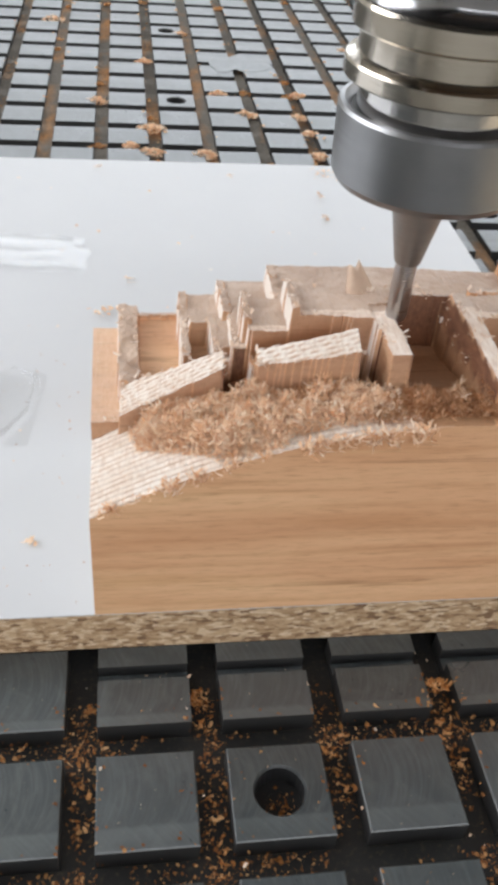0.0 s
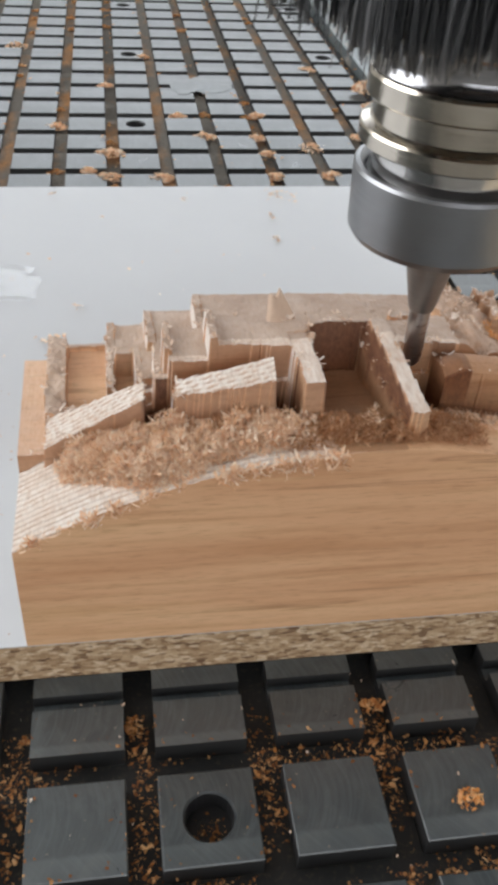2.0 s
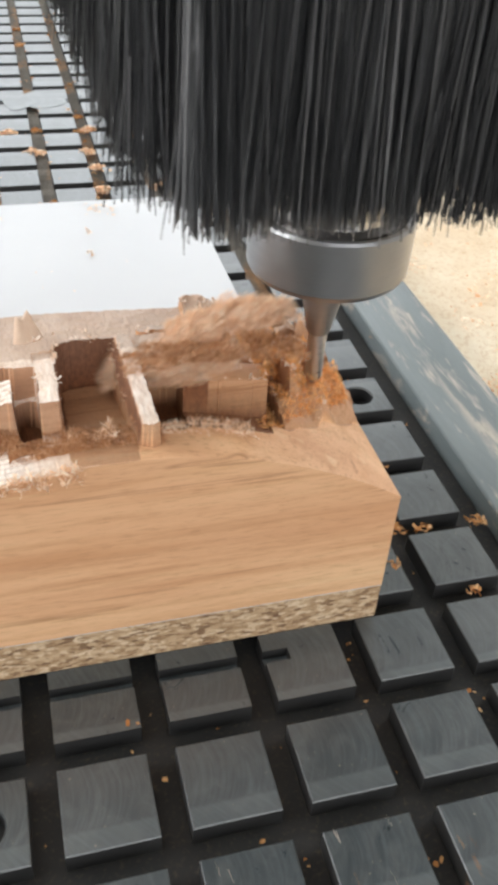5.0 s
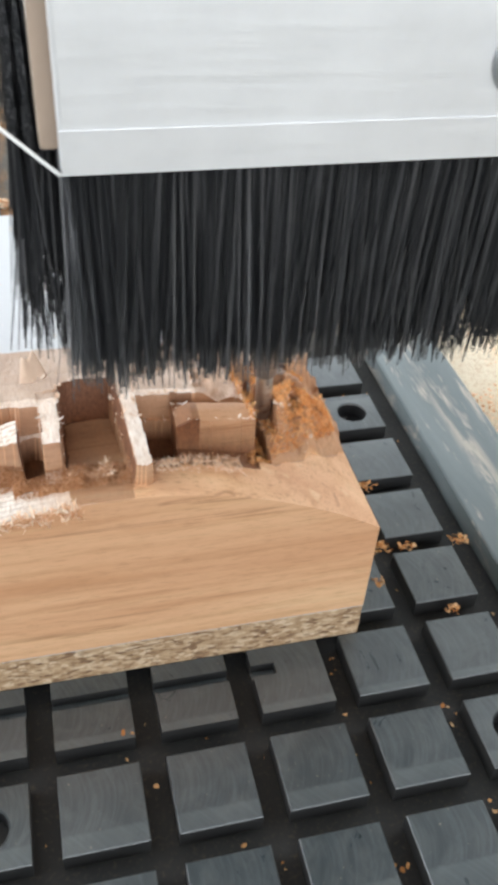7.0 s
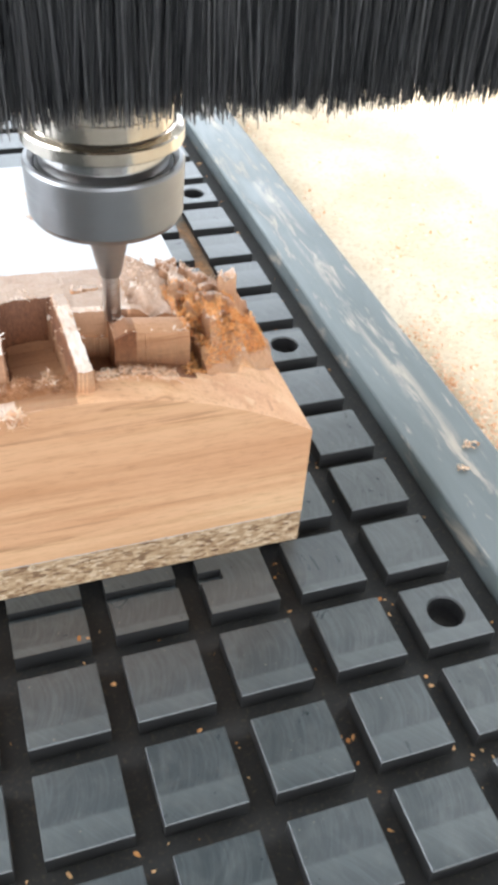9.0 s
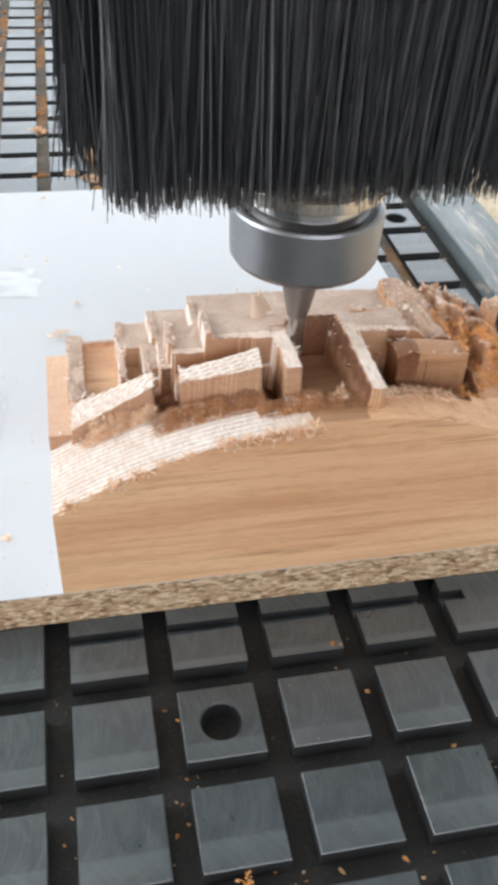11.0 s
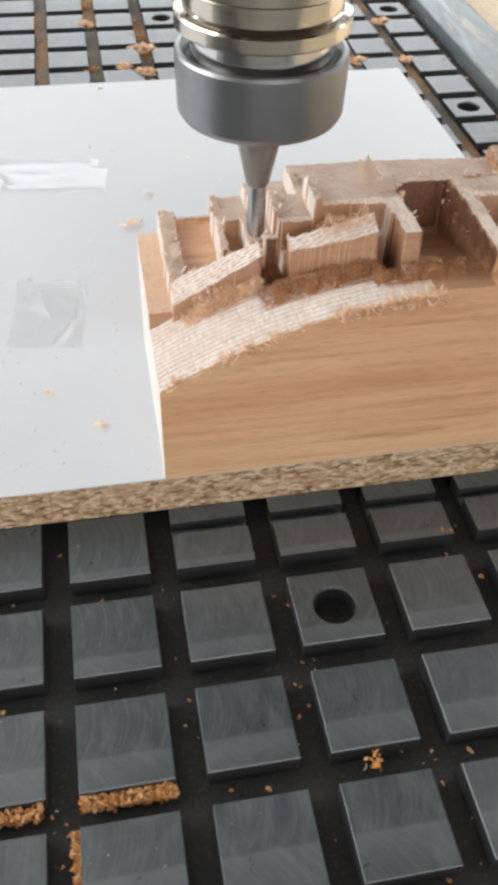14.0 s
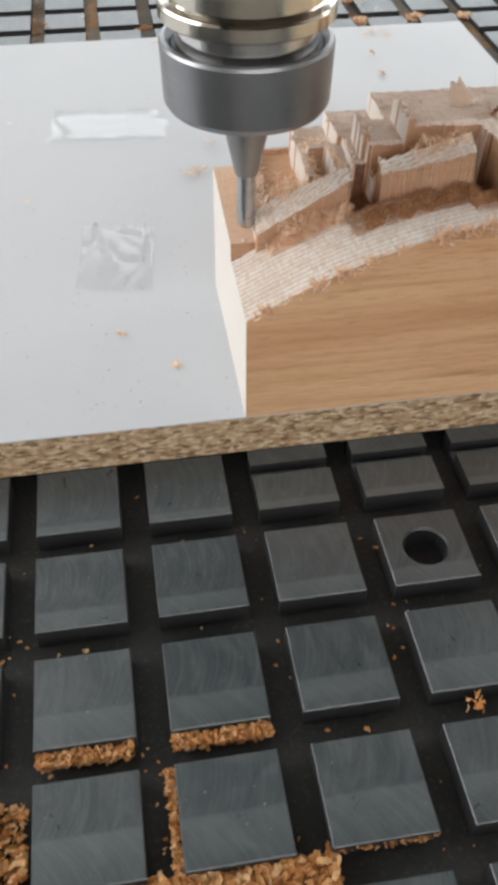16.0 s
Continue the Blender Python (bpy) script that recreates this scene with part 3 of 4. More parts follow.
    put(rect(96, 122, 104, 130), base + (7.0 + 5.0 * rag + 5.0 * (rag2 > 0.55) * rag2) * mm * (0.6 + 0.4 * fall), 0.55, 0.5)
    # standing splinters
    put(((x - 0.066) ** 2 / 4 + (y - 0.101) ** 2 < (2.4 * mm) ** 2), 0.0925 + wob * 2, 0.9)
    put(((x - 0.121) ** 2 / 2 + (y - 0.110) ** 2 < (2.6 * mm) ** 2), 0.0850 + wob * 3 + wob2 * 3, 0.6, 0.3)
    # cutter tracks on the fuzzy lower faces, torn grain on the upper ones
    striped = (y < 0.0885) & (x < 0.0225)| (y < 0.066)
    cut = np.clip((0.040 - x) / 0.025, 0.0, 1.0) * pale * striped
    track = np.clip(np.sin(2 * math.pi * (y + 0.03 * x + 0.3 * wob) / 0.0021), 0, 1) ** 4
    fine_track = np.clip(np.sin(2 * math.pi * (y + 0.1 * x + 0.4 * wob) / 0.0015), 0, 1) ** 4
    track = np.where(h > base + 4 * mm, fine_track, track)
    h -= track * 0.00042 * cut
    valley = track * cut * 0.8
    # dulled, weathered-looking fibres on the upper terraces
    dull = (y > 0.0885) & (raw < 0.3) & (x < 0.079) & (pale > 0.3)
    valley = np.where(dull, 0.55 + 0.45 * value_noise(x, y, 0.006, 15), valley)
    h += (value_noise(x, y, 0.0016, 12) - 0.5) * 0.0004 * (0.2 + pale) * (y > 0.086)
    h += (value_noise(x, y * 0.35, 0.0007, 13) - 0.5) * 0.00030 * pale
    h += (value_noise(x, y, 0.0006, 14) - 0.5) * 0.0006 * raw * (x > 0.078)
    # the painted shade of the pockets runs up their back and one side wall
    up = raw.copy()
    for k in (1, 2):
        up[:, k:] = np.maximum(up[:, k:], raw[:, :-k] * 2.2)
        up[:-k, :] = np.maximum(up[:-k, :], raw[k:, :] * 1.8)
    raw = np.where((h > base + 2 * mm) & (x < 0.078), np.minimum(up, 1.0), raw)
    # upright faces turned from the left get brown, put in as shade
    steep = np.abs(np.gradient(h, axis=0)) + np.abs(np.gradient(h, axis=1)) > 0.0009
    # left-facing torn walls whitened, the strong side light put into their colour
    lit_torn_side = np.gradient(h, axis=0) > 0.0006
    raw = np.where(steep & ~lit_torn_side & (x < 0.078), np.maximum(raw, 0.4), raw)
    raw = np.where(lit_torn_side & (y > 0.080) & (x < 0.034), -0.6, raw)
    return h, pale, raw, valley


def build_block():
    nx, ny = 458, 188
    gx, gy = np.meshgrid(np.linspace(X0, X1, nx), np.linspace(Y0, Y1, ny), indexing="ij")
    hz, pale, raw, valley = carving(gx, gy)
    hz[:, 0] = np.minimum(hz[:, 0], dome(gx[:, 0]) + 0.0002)
    verts = np.stack([gx.ravel(), gy.ravel(), hz.ravel()], 1).tolist()
    at = lambda i, j: i * ny + j
    faces = [(at(i, j), at(i + 1, j), at(i + 1, j + 1), at(i, j + 1)) for i in range(nx - 1) for j in range(ny - 1)]
    rim = [(i, 0) for i in range(nx)] + [(nx - 1, j) for j in range(1, ny)] + [(i, ny - 1) for i in range(nx - 2, -1, -1)] + [(0, j) for j in range(ny - 2, 0, -1)]
    rimtop = len(verts)
    verts += [(float(gx[i, j]), float(gy[i, j]), float(hz[i, j])) for i, j in rim]
    n = len(rim)
    low = len(verts)
    verts += [(float(gx[i, j]), float(gy[i, j]), ZB) for i, j in rim]
    faces += [(rimtop + k, low + k, low + (k + 1) % n, rimtop + (k + 1) % n) for k in range(n)]
    me = bpy.data.meshes.new("carved_block")
    me.from_pydata(verts, [], faces)
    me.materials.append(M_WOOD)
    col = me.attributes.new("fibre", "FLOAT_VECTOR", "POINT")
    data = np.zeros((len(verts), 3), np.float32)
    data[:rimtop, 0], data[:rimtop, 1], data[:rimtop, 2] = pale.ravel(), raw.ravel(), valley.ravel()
    # negative values whiten the block's end faces as if brightly lit
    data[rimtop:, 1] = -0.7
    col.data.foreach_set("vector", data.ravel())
    ob = tagged(new("carved_block", me), "half milled light brown wooden block with stepped pockets", "wood block")
    # torn fibre tufts along the broken edges
    rng = random.Random(5)
    fringe = []
    for _ in range(46):
        x, big = rng.uniform(X0 + 0.001, 0.040), rng.random() ** 2.2
        for _ in range(int(4 + 34 * big)):
            fringe.append((x + rng.gauss(0, 0.0006 + 0.0011 * big), Y0 - rng.uniform(0.0, 0.0012 + 0.0012 * big), float(dome(np.array([x]))[0]) - rng.uniform(-0.0012, 0.0006 + 0.0040 * big)))
    tagged(flakes("torn_fringe", fringe, 0.0040, M_SHAV, rng, ob, 1.0, 0.11, 1.0), kind="stuff")
    spots = []
    for _ in range(420):
        x, y = rng.uniform(0.078, 0.122), rng.uniform(0.094, 0.120)
        i, j = int((x - X0) / (X1 - X0) * (nx - 1)), int((y - Y0) / (Y1 - Y0) * (ny - 1))
        if noise.noise(Vector((x * 160, y * 160, 1))) > -0.1:
            spots.append((x, y, float(hz[i, j])))
    for _ in range(3600):
        i, j = rng.randrange(3, nx - 40), rng.randrange(60, ny - 3)
        z = hz[i, j]
        if z - min(hz[i - 3, j], hz[i + 3, j], hz[i, j - 3]) > 0.0015 and gx[i, j] < 0.135:
            spots.append((gx[i, j], gy[i, j], z - 0.0003))
    tagged(flakes("torn_fibre", spots, 0.0030, M_FIBRE, rng, ob, 0.8, 0.2, 0.9), kind="stuff")
    bm = bmesh.new()
    grid = []
    for i in range(9):
        u = i / 8
        for j in range(9):
            v = j / 8
            wide = 1.0 - 0.55 * v
            for back in (0.0, 0.0006):
                grid.append(bm.verts.new((0.0285 - 0.0012 * v + (u - 0.5) * 0.0088 * wide, 0.0965 + 0.0060 * v + 0.0022 * (u - 0.3) ** 2 * 4 + back * 3, 0.0922 + 0.0054 * v + 0.0005 * math.sin(9 * u) * v)))
    for i in range(8):
        for j in range(8):
            for back in (0, 1):
                q = [grid[((i + a) * 9 + j + c) * 2 + back] for a, c in ((0, 0), (1, 0), (1, 1), (0, 1))]
                bm.faces.new(q)
    for k in range(8):
        for a, c in (((k, 0), (k + 1, 0)), ((k, 8), (k + 1, 8)), ((0, k), (0, k + 1)), ((8, k), (8, k + 1))):
            bm.faces.new([grid[(a[0] * 9 + a[1]) * 2], grid[(c[0] * 9 + c[1]) * 2], grid[(c[0] * 9 + c[1]) * 2 + 1], grid[(a[0] * 9 + a[1]) * 2 + 1]])
    bmesh.ops.recalc_face_normals(bm, faces=bm.faces)
    part("splinter", bm, M_FIBRE, ob, "pale bent splinter standing on the block", True)
    return ob, gx, gy, hz


# ---- loose shavings ----
def build_heaps(gx, gy, hz):
    rng = random.Random(11)
    nx, ny = hz.shape

    def ground(x, y):
        if y < Y0 or y > Y1 or x < X0 or x > X1:
            return None
        return float(hz[min(nx - 1, int((x - X0) / (X1 - X0) * (nx - 1))), min(ny - 1, int((y - Y0) / (Y1 - Y0) * (ny - 1)))])

    def heap(name, label, x0, x1, lo, hi, n, peak, size, mat, base_only=True, tufts=0):
        spots = []
        tries = 0
        while len(spots) < n and tries < n * 6:
            tries += 1
            x = rng.uniform(x0, x1)
            v = rng.random()
            a, b = lo(x), hi(x)
            y = a + (b - a) * v
            z = ground(x, y)
            if z is None:
                continue
            d = float(dome(np.array([x]))[0])
            if base_only and z > d + 0.004:
                continue
            lump = 0.45 + 1.3 * noise.noise(Vector((x * 170, y * 170, len(name))))
            ridge = max(0.0, math.sin(math.pi * v) ** 0.7 * lump) * min(1.0, 8 * (x - x0) / (x1 - x0), 8 * (x1 - x) / (x1 - x0))
            spots.append((x, y, z + peak * ridge * rng.random() ** 0.35))
        # tangled tufts that stand above the rest
        for _ in range(tufts):
            x = rng.uniform(x0 + 0.003, x1 - 0.003)
            y = lo(x) + (hi(x) - lo(x)) * rng.uniform(0.1, 0.75)
            z, r = ground(x, y), rng.uniform(0.0020, 0.0052)
            if z is None or z > float(dome(np.array([x]))[0]) + 0.004:
                continue
            for _ in range(int(60000 * r)):
                v = Vector((rng.gauss(0, 1), rng.gauss(0, 1), rng.gauss(0, 1))).normalized() * r * rng.random() ** 0.4
                spots.append((x + v.x * 1.3, max(y + v.y, Y0 - 0.001), z + 0.5 * peak + v.z * 0.9))
        ob = flakes(name, spots, size, mat, rng, None, 1.6, 0.062, 0.95)
        if not base_only or name == "shavings_heap":
            return tagged(ob, label, "wood shavings", kind="stuff")
        # the packed dust that carries the loose fibres
        gxs, gys = int((x1 - x0) / 0.0005), 44
        verts, faces = [], []
        for i in range(gxs + 1):
            x = x0 + (x1 - x0) * i / gxs
            a, b = lo(x), hi(x)
            d = float(dome(np.array([x]))[0])
            for j in range(gys + 1):
                v = j / gys
                y = a + (b - a) * v
                z = ground(x, y)
                lump = 0.45 + 1.3 * noise.noise(Vector((x * 170, y * 170, len(name))))
                ridge = max(0.0, math.sin(math.pi * v) ** 0.7 * lump) * min(1.0, 8 * (x - x0) / (x1 - x0), 8 * (x1 - x) / (x1 - x0))
                fine = 0.0007 * noise.noise(Vector((x * 900, y * 900, 3))) + 0.0005 * noise.noise(Vector((x * 2300, y * 2300, 5)))
                low = z is None or (base_only and z > d + 0.004)
                verts.append((x, y, (d if z is None else min(z, d)) - 0.0006 + (0 if low else peak * 0.72 * ridge + fine * min(1, 2.5 * ridge))))
        faces = [(i * (gys + 1) + j, (i + 1) * (gys + 1) + j, (i + 1) * (gys + 1) + j + 1, i * (gys + 1) + j + 1) for i in range(gxs) for j in range(gys)]
        bed = bmesh.new()
        bed.from_mesh(ob.data)
        me = bpy.data.meshes.new("bed")
        me.from_pydata(verts, [], faces)
        bed.from_mesh(me)
        bed.to_mesh(ob.data)
        bed.free()
        return tagged(ob, label, "wood shavings", kind="stuff")

    heap("dust_bank", "fine brown dust bank along the foot of the carving", -0.014, 0.062, lambda x: 0.0595 - 0.06 * max(0, 0.02 - x) * -1 if x < 0.02 else 0.0545, lambda x: 0.0735 - 0.16 * max(0, x), 6500, 0.0044, 0.0020, M_BANK)
    heap("pocket_dust", "pale brown dust in a pocket of the carving", 0.058, 0.090, lambda x: 0.058, lambda x: 0.068, 1300, 0.002, 0.0022, M_SHAV)
    heap("ledge_chips", "torn curls under the striped ledge", -0.038, -0.012, lambda x: 0.071, lambda x: 0.078, 700, 0.005, 0.0032, M_SHAV, True, 7)
    a = heap("shavings_heap", "loose pale wood curls heaped on the block", -0.036, 0.002, lambda x: 0.0495 + max(0, -0.012 - x) * 0.7, lambda x: 0.078, 6500, 0.0060, 0.0038, M_SHAV, True, 26)
    b = heap("shavings_heap", "loose pale wood curls heaped on the block", -0.006, 0.032, lambda x: 0.0525, lambda x: 0.070, 4800, 0.0038, 0.0036, M_SHAV, True, 13)
    c = heap("shavings_heap", "thin layer of wood curls on the block", 0.024, 0.078, lambda x: 0.051, lambda x: 0.064, 3200, 0.0020, 0.0030, M_BANK, True, 6)
    heap("torn_fluff", "orange torn fluff packed round the split corner", 0.094, 0.131, lambda x: 0.066 + 0.75 * max(0, x - 0.1), lambda x: 0.106, 6500, 0.0058, 0.0026, M_FLUFF, False)
    d = heap("fresh_curls", "fresh curls on the middle block", 0.006, 0.021, lambda x: 0.073, lambda x: 0.084, 900, 0.0060, 0.0030, M_SHAV, False)
    e = heap("fresh_curls", "fresh pale curls lying on the lower terraces", -0.038, -0.012, lambda x: 0.082, lambda x: 0.110, 1000, 0.0050, 0.0032, M_SHAV, False, 6)
    return a, b, c, d, e


def build_table_dust():
    rng = random.Random(21)

    def groove_spots(n, cols, rows, chance, lengthwise=0.55):
        out = []
        while len(out) < n:
            if rng.random() < lengthwise:
                x = (rng.choice(cols) + 0.5) * PITCH + rng.gauss(0, 0.0026)
                y = rng.uniform(rows[0] * PITCH, rows[-1] * PITCH)
            else:
                x = rng.uniform(cols[0] * PITCH, cols[-1] * PITCH)
                y = (rng.choice(rows) + 0.5) * PITCH + rng.gauss(0, 0.0026)
            if y > 0.044 and y < 0.386 and x < 0.139:
                continue
            if noise.noise(Vector((x * 38, y * 38, 2.0))) + 0.25 * noise.noise(Vector((x * 150, y * 150, 5.0))) < chance:
                continue
            fx = abs((x / PITCH + 0.5) % 1 - 0.5) * PITCH
            fy = abs((y / PITCH + 0.5) % 1 - 0.5) * PITCH
            z = 0.0002 if fx < HALF and fy < HALF else GROOVE + rng.uniform(0, 0.0035)
            out.append((x, y, z))
        return out

    hole_chips = [(rng.gauss(0, 0.0026), rng.gauss(-0.0015, 0.0022), -0.0068) for _ in range(60)]
    early = flakes("groove_chips", hole_chips + groove_spots(14000, list(range(-5, 6)), list(range(-4, 2)), -0.26), 0.00085, M_RUST, rng, None, 0.4, 0.7, 0.5)
    tagged(early, "rusty brown wood dust strewn in the table grooves", "wood chips", kind="stuff")
    coarse = flakes("groove_chips", groove_spots(2600, list(range(-5, 6)), list(range(-4, 2)), 0.05), 0.0019, M_DUST, rng, None, 0.8, 0.4, 0.8)
    tagged(coarse, "orange wood chips strewn in the table grooves", "wood chips", kind="stuff")
    flecks = [(rng.uniform(-0.16, 0.20), rng.uniform(-0.14, 0.045), 0.0002) for _ in range(170)]
    flecks = flakes("pale_flecks", flecks, 0.0012, M_FIBRE, rng, None, 0.8, 0.5, 0.6)
    tagged(flecks, "pale wood flecks scattered on the tiles", "wood chips", kind="stuff")
    far = flakes("groove_chips", groove_spots(5200, list(range(-12, 6)), list(range(11, 30)), 0.0, 1.0), 0.0026, M_DUST, rng, None, 0.5, 0.6, 0.6)
    tagged(far, "orange wood chips strewn in the far table grooves", "wood chips", kind="stuff")
    stay = flakes("groove_chips", groove_spots(420, list(range(-7, 6)), list(range(-6, 12)), -0.2), 0.0016, M_DUST, rng, None, 0.4, 0.6, 0.5)
    tagged(stay, "few orange wood chips left on the table", "wood chips", kind="stuff")

    # clumps that lie on the tiles and the groove edges
    def clump(x, y, z, r, n, name="chip_clump", mat=M_DUST, size=0.0022):
        pts = []
        for _ in range(n):
            a, q = rng.uniform(0, 6.28), r * rng.random() ** 0.6
            pts.append((x + q * math.cos(a), y + q * 0.7 * math.sin(a), z + (r - q) * 0.45 * rng.random()))
        return tagged(flakes(name, pts, size, mat, rng, None, 0.7, 0.4, 0.8), "small clump of orange wood shavings on the table", "wood chips", kind="stuff")

    moving = [clump(0.052, 0.029, 0, 0.0035, 50), clump(0.071, -0.003, 0.0002, 0.0045, 90, mat=M_FLUFF, size=0.0020)]
    for x, y, r in ((-0.020, 0.429, 0.009), (-0.019, 0.470, 0.010), (-0.034, 0.440, 0.005), (0.013, 0.428, 0.008), (0.048, 0.502, 0.008), (0.121, 0.480, 0.011), (0.153, 0.665, 0.008), (0.163, 0.502, 0.008), (0.091, 0.546, 0.006),
                    (0.085, 0.500, 0.007), (0.089, 0.470, 0.005), (0.088, 0.430, 0.006), (-0.056, 0.520, 0.008), (-0.021, 0.615, 0.006), (0.012, 0.694, 0.006), (-0.097, 0.721, 0.010), (0.160, 0.43, 0.006), (0.126, 0.432, 0.007), (0.032, 0.545, 0.006)):
        clump(x, y, -0.002, r, 130, mat=M_SHAV, size=0.0040)
    clump(0.196, 0.600, 0.0026, 0.018, 300, mat=M_SHAV, size=0.0060)
    clump(0.186, 0.560, 0.0012, 0.009, 120, mat=M_SHAV, size=0.0050)
    for _ in range(48):
        clump((rng.randrange(-9, 5) + 0.5) * PITCH + rng.uniform(-0.003, 0.003), rng.uniform(0.40, 0.95), -0.003, rng.uniform(0.002, 0.006), 50, size=0.0032)
    late = []
    for x, y, r, n in ((0.1585, 0.122, 0.007, 60), (0.166, 0.124, 0.004, 30), (0.158, 0.087, 0.005, 40), (0.170, 0.086, 0.004, 30), (0.150, 0.070, 0.004, 26), (0.1925, 0.086, 0.004, 26), (0.142, 0.105, 0.003, 20), (0.175, 0.052, 0.003, 18)):
        late.append(clump(x, y, -0.001, r, n, size=0.0026))
    for _ in range(16):
        x, y = rng.uniform(-4, 5), rng.uniform(-3, 1)
        moving.append(clump((round(x) + 0.5) * PITCH + rng.uniform(-0.004, 0.004), y * PITCH, -0.005, rng.uniform(0.0015, 0.003), 36, size=0.0016))
    clump(-0.002, -0.051, -0.003, 0.0034, 16, mat=M_FLUFF, size=0.0026)
    clump(0.217, 0.065, 0.0027, 0.003, 24, mat=M_SHAV)
    clump(0.228, 0.078, 0.0027, 0.004, 30, mat=M_SHAV)

    # dust banks left against groove walls at the near left corner
    def bank(x0, x1, y0, y1, z, n, size):
        pts = [(rng.uniform(x0, x1), rng.uniform(y0, y1), z + rng.uniform(0, 0.0035)) for _ in range(n)]
        return tagged(flakes("dust_line", pts, size, M_DUST, rng, None, 0.5, 0.5, 0.6), "bank of orange sawdust in a table groove", "sawdust", kind="stuff")

    bank(-0.083, -0.057, -0.0518, -0.0483, -0.0052, 900, 0.0016)
    bank(-0.1175, -0.093, -0.0518, -0.0483, -0.0052, 800, 0.0016)
    bank(-0.0855, -0.0832, -0.083, -0.057, -0.0055, 420, 0.0015)
    bank(-0.0482, -0.0219, -0.0835, -0.0815, -0.0050, 200, 0.0015)
    bank(-0.1345, -0.1205, -0.098, -0.060, -0.0060, 700, 0.0026)
    bank(-0.120, -0.048, -0.0915, -0.0832, -0.0060, 1600, 0.0034)

    # grey settled dust in the far lengthwise grooves
    bm = bmesh.new()
    for i in range(-16, 5):
        x = (i + 0.5) * PITCH
        y0 = 0.3765 if x < 0.139 else 0.24
        box(bm, x - 0.0043, x + 0.0043, y0, 1.2, GROOVE - 0.001, -0.0022 - 0.001 * ((i * 7) % 3))
    tagged(part("settled_dust", bm, M_GREYDUST), "grey settled dust filling the far table grooves", "dust", kind="stuff")

    # smoothed filler patch and its two runs on the far tiles
    bm = lathe([(0.0, 0.0004), (0.012, 0.0004), (0.019, 0.0003), (0.021, 0.0), (0.0, 0.0)], 40)
    for v in bm.verts:
        k = 1 + 0.9 * noise.noise(Vector((v.co.x * 75, v.co.y * 75, 4)))
        v.co = Vector((0.049 + v.co.x * k, 0.612 + v.co.y * 1.15 * k, v.co.z + 0.0001))
    tagged(part("filler_patch", bm, M_TILE), "smooth grey repaired patch across the far tiles", "filler")
    return early, [coarse, flecks] + moving, late


# ---- router head ----
def turned(profile, seg=64):
    return lathe([(r * 0.966, z * 0.966) for r, z in profile], seg)


def build_tool():
    tool = tagged(empty("router_spindle"), "router spindle nose with collet nut and slim tapered cutter", "spindle")
    bit = part("cutter", turned([(0, 0), (0.0019, 0.0002), (0.0027, 0.0016), (0.0030, 0.0034), (0.0030, 0.0192), (0.0, 0.0192)], 48), M_CARBIDE, tool, "slim grey carbide cutter")
    cone = part("cutter_cone", turned([(0.0, 0.0188), (0.0034, 0.0188), (0.0037, 0.0193), (0.0072, 0.0358), (0.0, 0.0358)], 48), M_CONE, tool, "dull grey tapered shoulder")
    sharp_smooth(cone)
    shank = part("shank", turned([(0.0, 0.0356), (0.0073, 0.0356), (0.0075, 0.0362), (0.0075, 0.05), (0.0, 0.05)], 48), M_STEEL, tool, "bright cutter shank")
    sharp_smooth(shank)
    sharp_smooth(bit)
    nut = part("collet_nut", turned([(0.0075, 0.0435), (0.0120, 0.0420), (0.0205, 0.0415), (0.0232, 0.0422), (0.0243, 0.0440), (0.0247, 0.0560), (0.0248, 0.0600), (0.0243, 0.0609), (0.0232, 0.0611), (0.0224, 0.0604), (0.0214, 0.0588), (0.0198, 0.0586)], 96), M_NUT, tool, "dark grey steel collet nut")
    sharp_smooth(nut, 28)
    # thin black ring on the recess floor, painting in the recess's shade
    part("nut_recess", turned([(0.0213, 0.0589), (0.0213, 0.0593), (0.0203, 0.0593), (0.0203, 0.0589)], 96), M_BLACK, tool, "black recess round the neck")
    neck = part("neck", turned([(0.0203, 0.0560), (0.0203, 0.0668), (0.0196, 0.0676)], 96), M_STEEL, tool, "polished steel neck")
    sharp_smooth(neck)
    flange = part("flange", turned([(0.0196, 0.0668), (0.0243, 0.0670), (0.0247, 0.0674), (0.0247, 0.0708), (0.0243, 0.0714), (0.0223, 0.0721), (0.0219, 0.0725), (0.0219, 0.0774), (0.0222, 0.0778), (0.0238, 0.0781), (0.0241, 0.0785), (0.0241, 0.0832), (0.0236, 0.0840), (0.0228, 0.0843)], 96), M_BRASS, tool, "polished grooved holder flange")
    sharp_smooth(flange, 25)
    ring = part("seat_ring", turned([(0.0229, 0.0842), (0.0222, 0.0852), (0.0215, 0.0868), (0.0214, 0.0878), (0.0216, 0.0915), (0.0256, 0.0922), (0.0262, 0.0930), (0.0262, 0.0962), (0.0250, 0.0974)], 96), M_RING, tool, "dark polished steel ring")
    sharp_smooth(ring)
    body = part("spindle_body", turned([(0.0250, 0.0960), (0.0330, 0.0970), (0.0400, 0.1010), (0.0420, 0.1060), (0.0420, 0.2600), (0, 0.2600)], 96), M_BLACK, tool, "black spindle housing")
    sharp_smooth(body)
    return tool


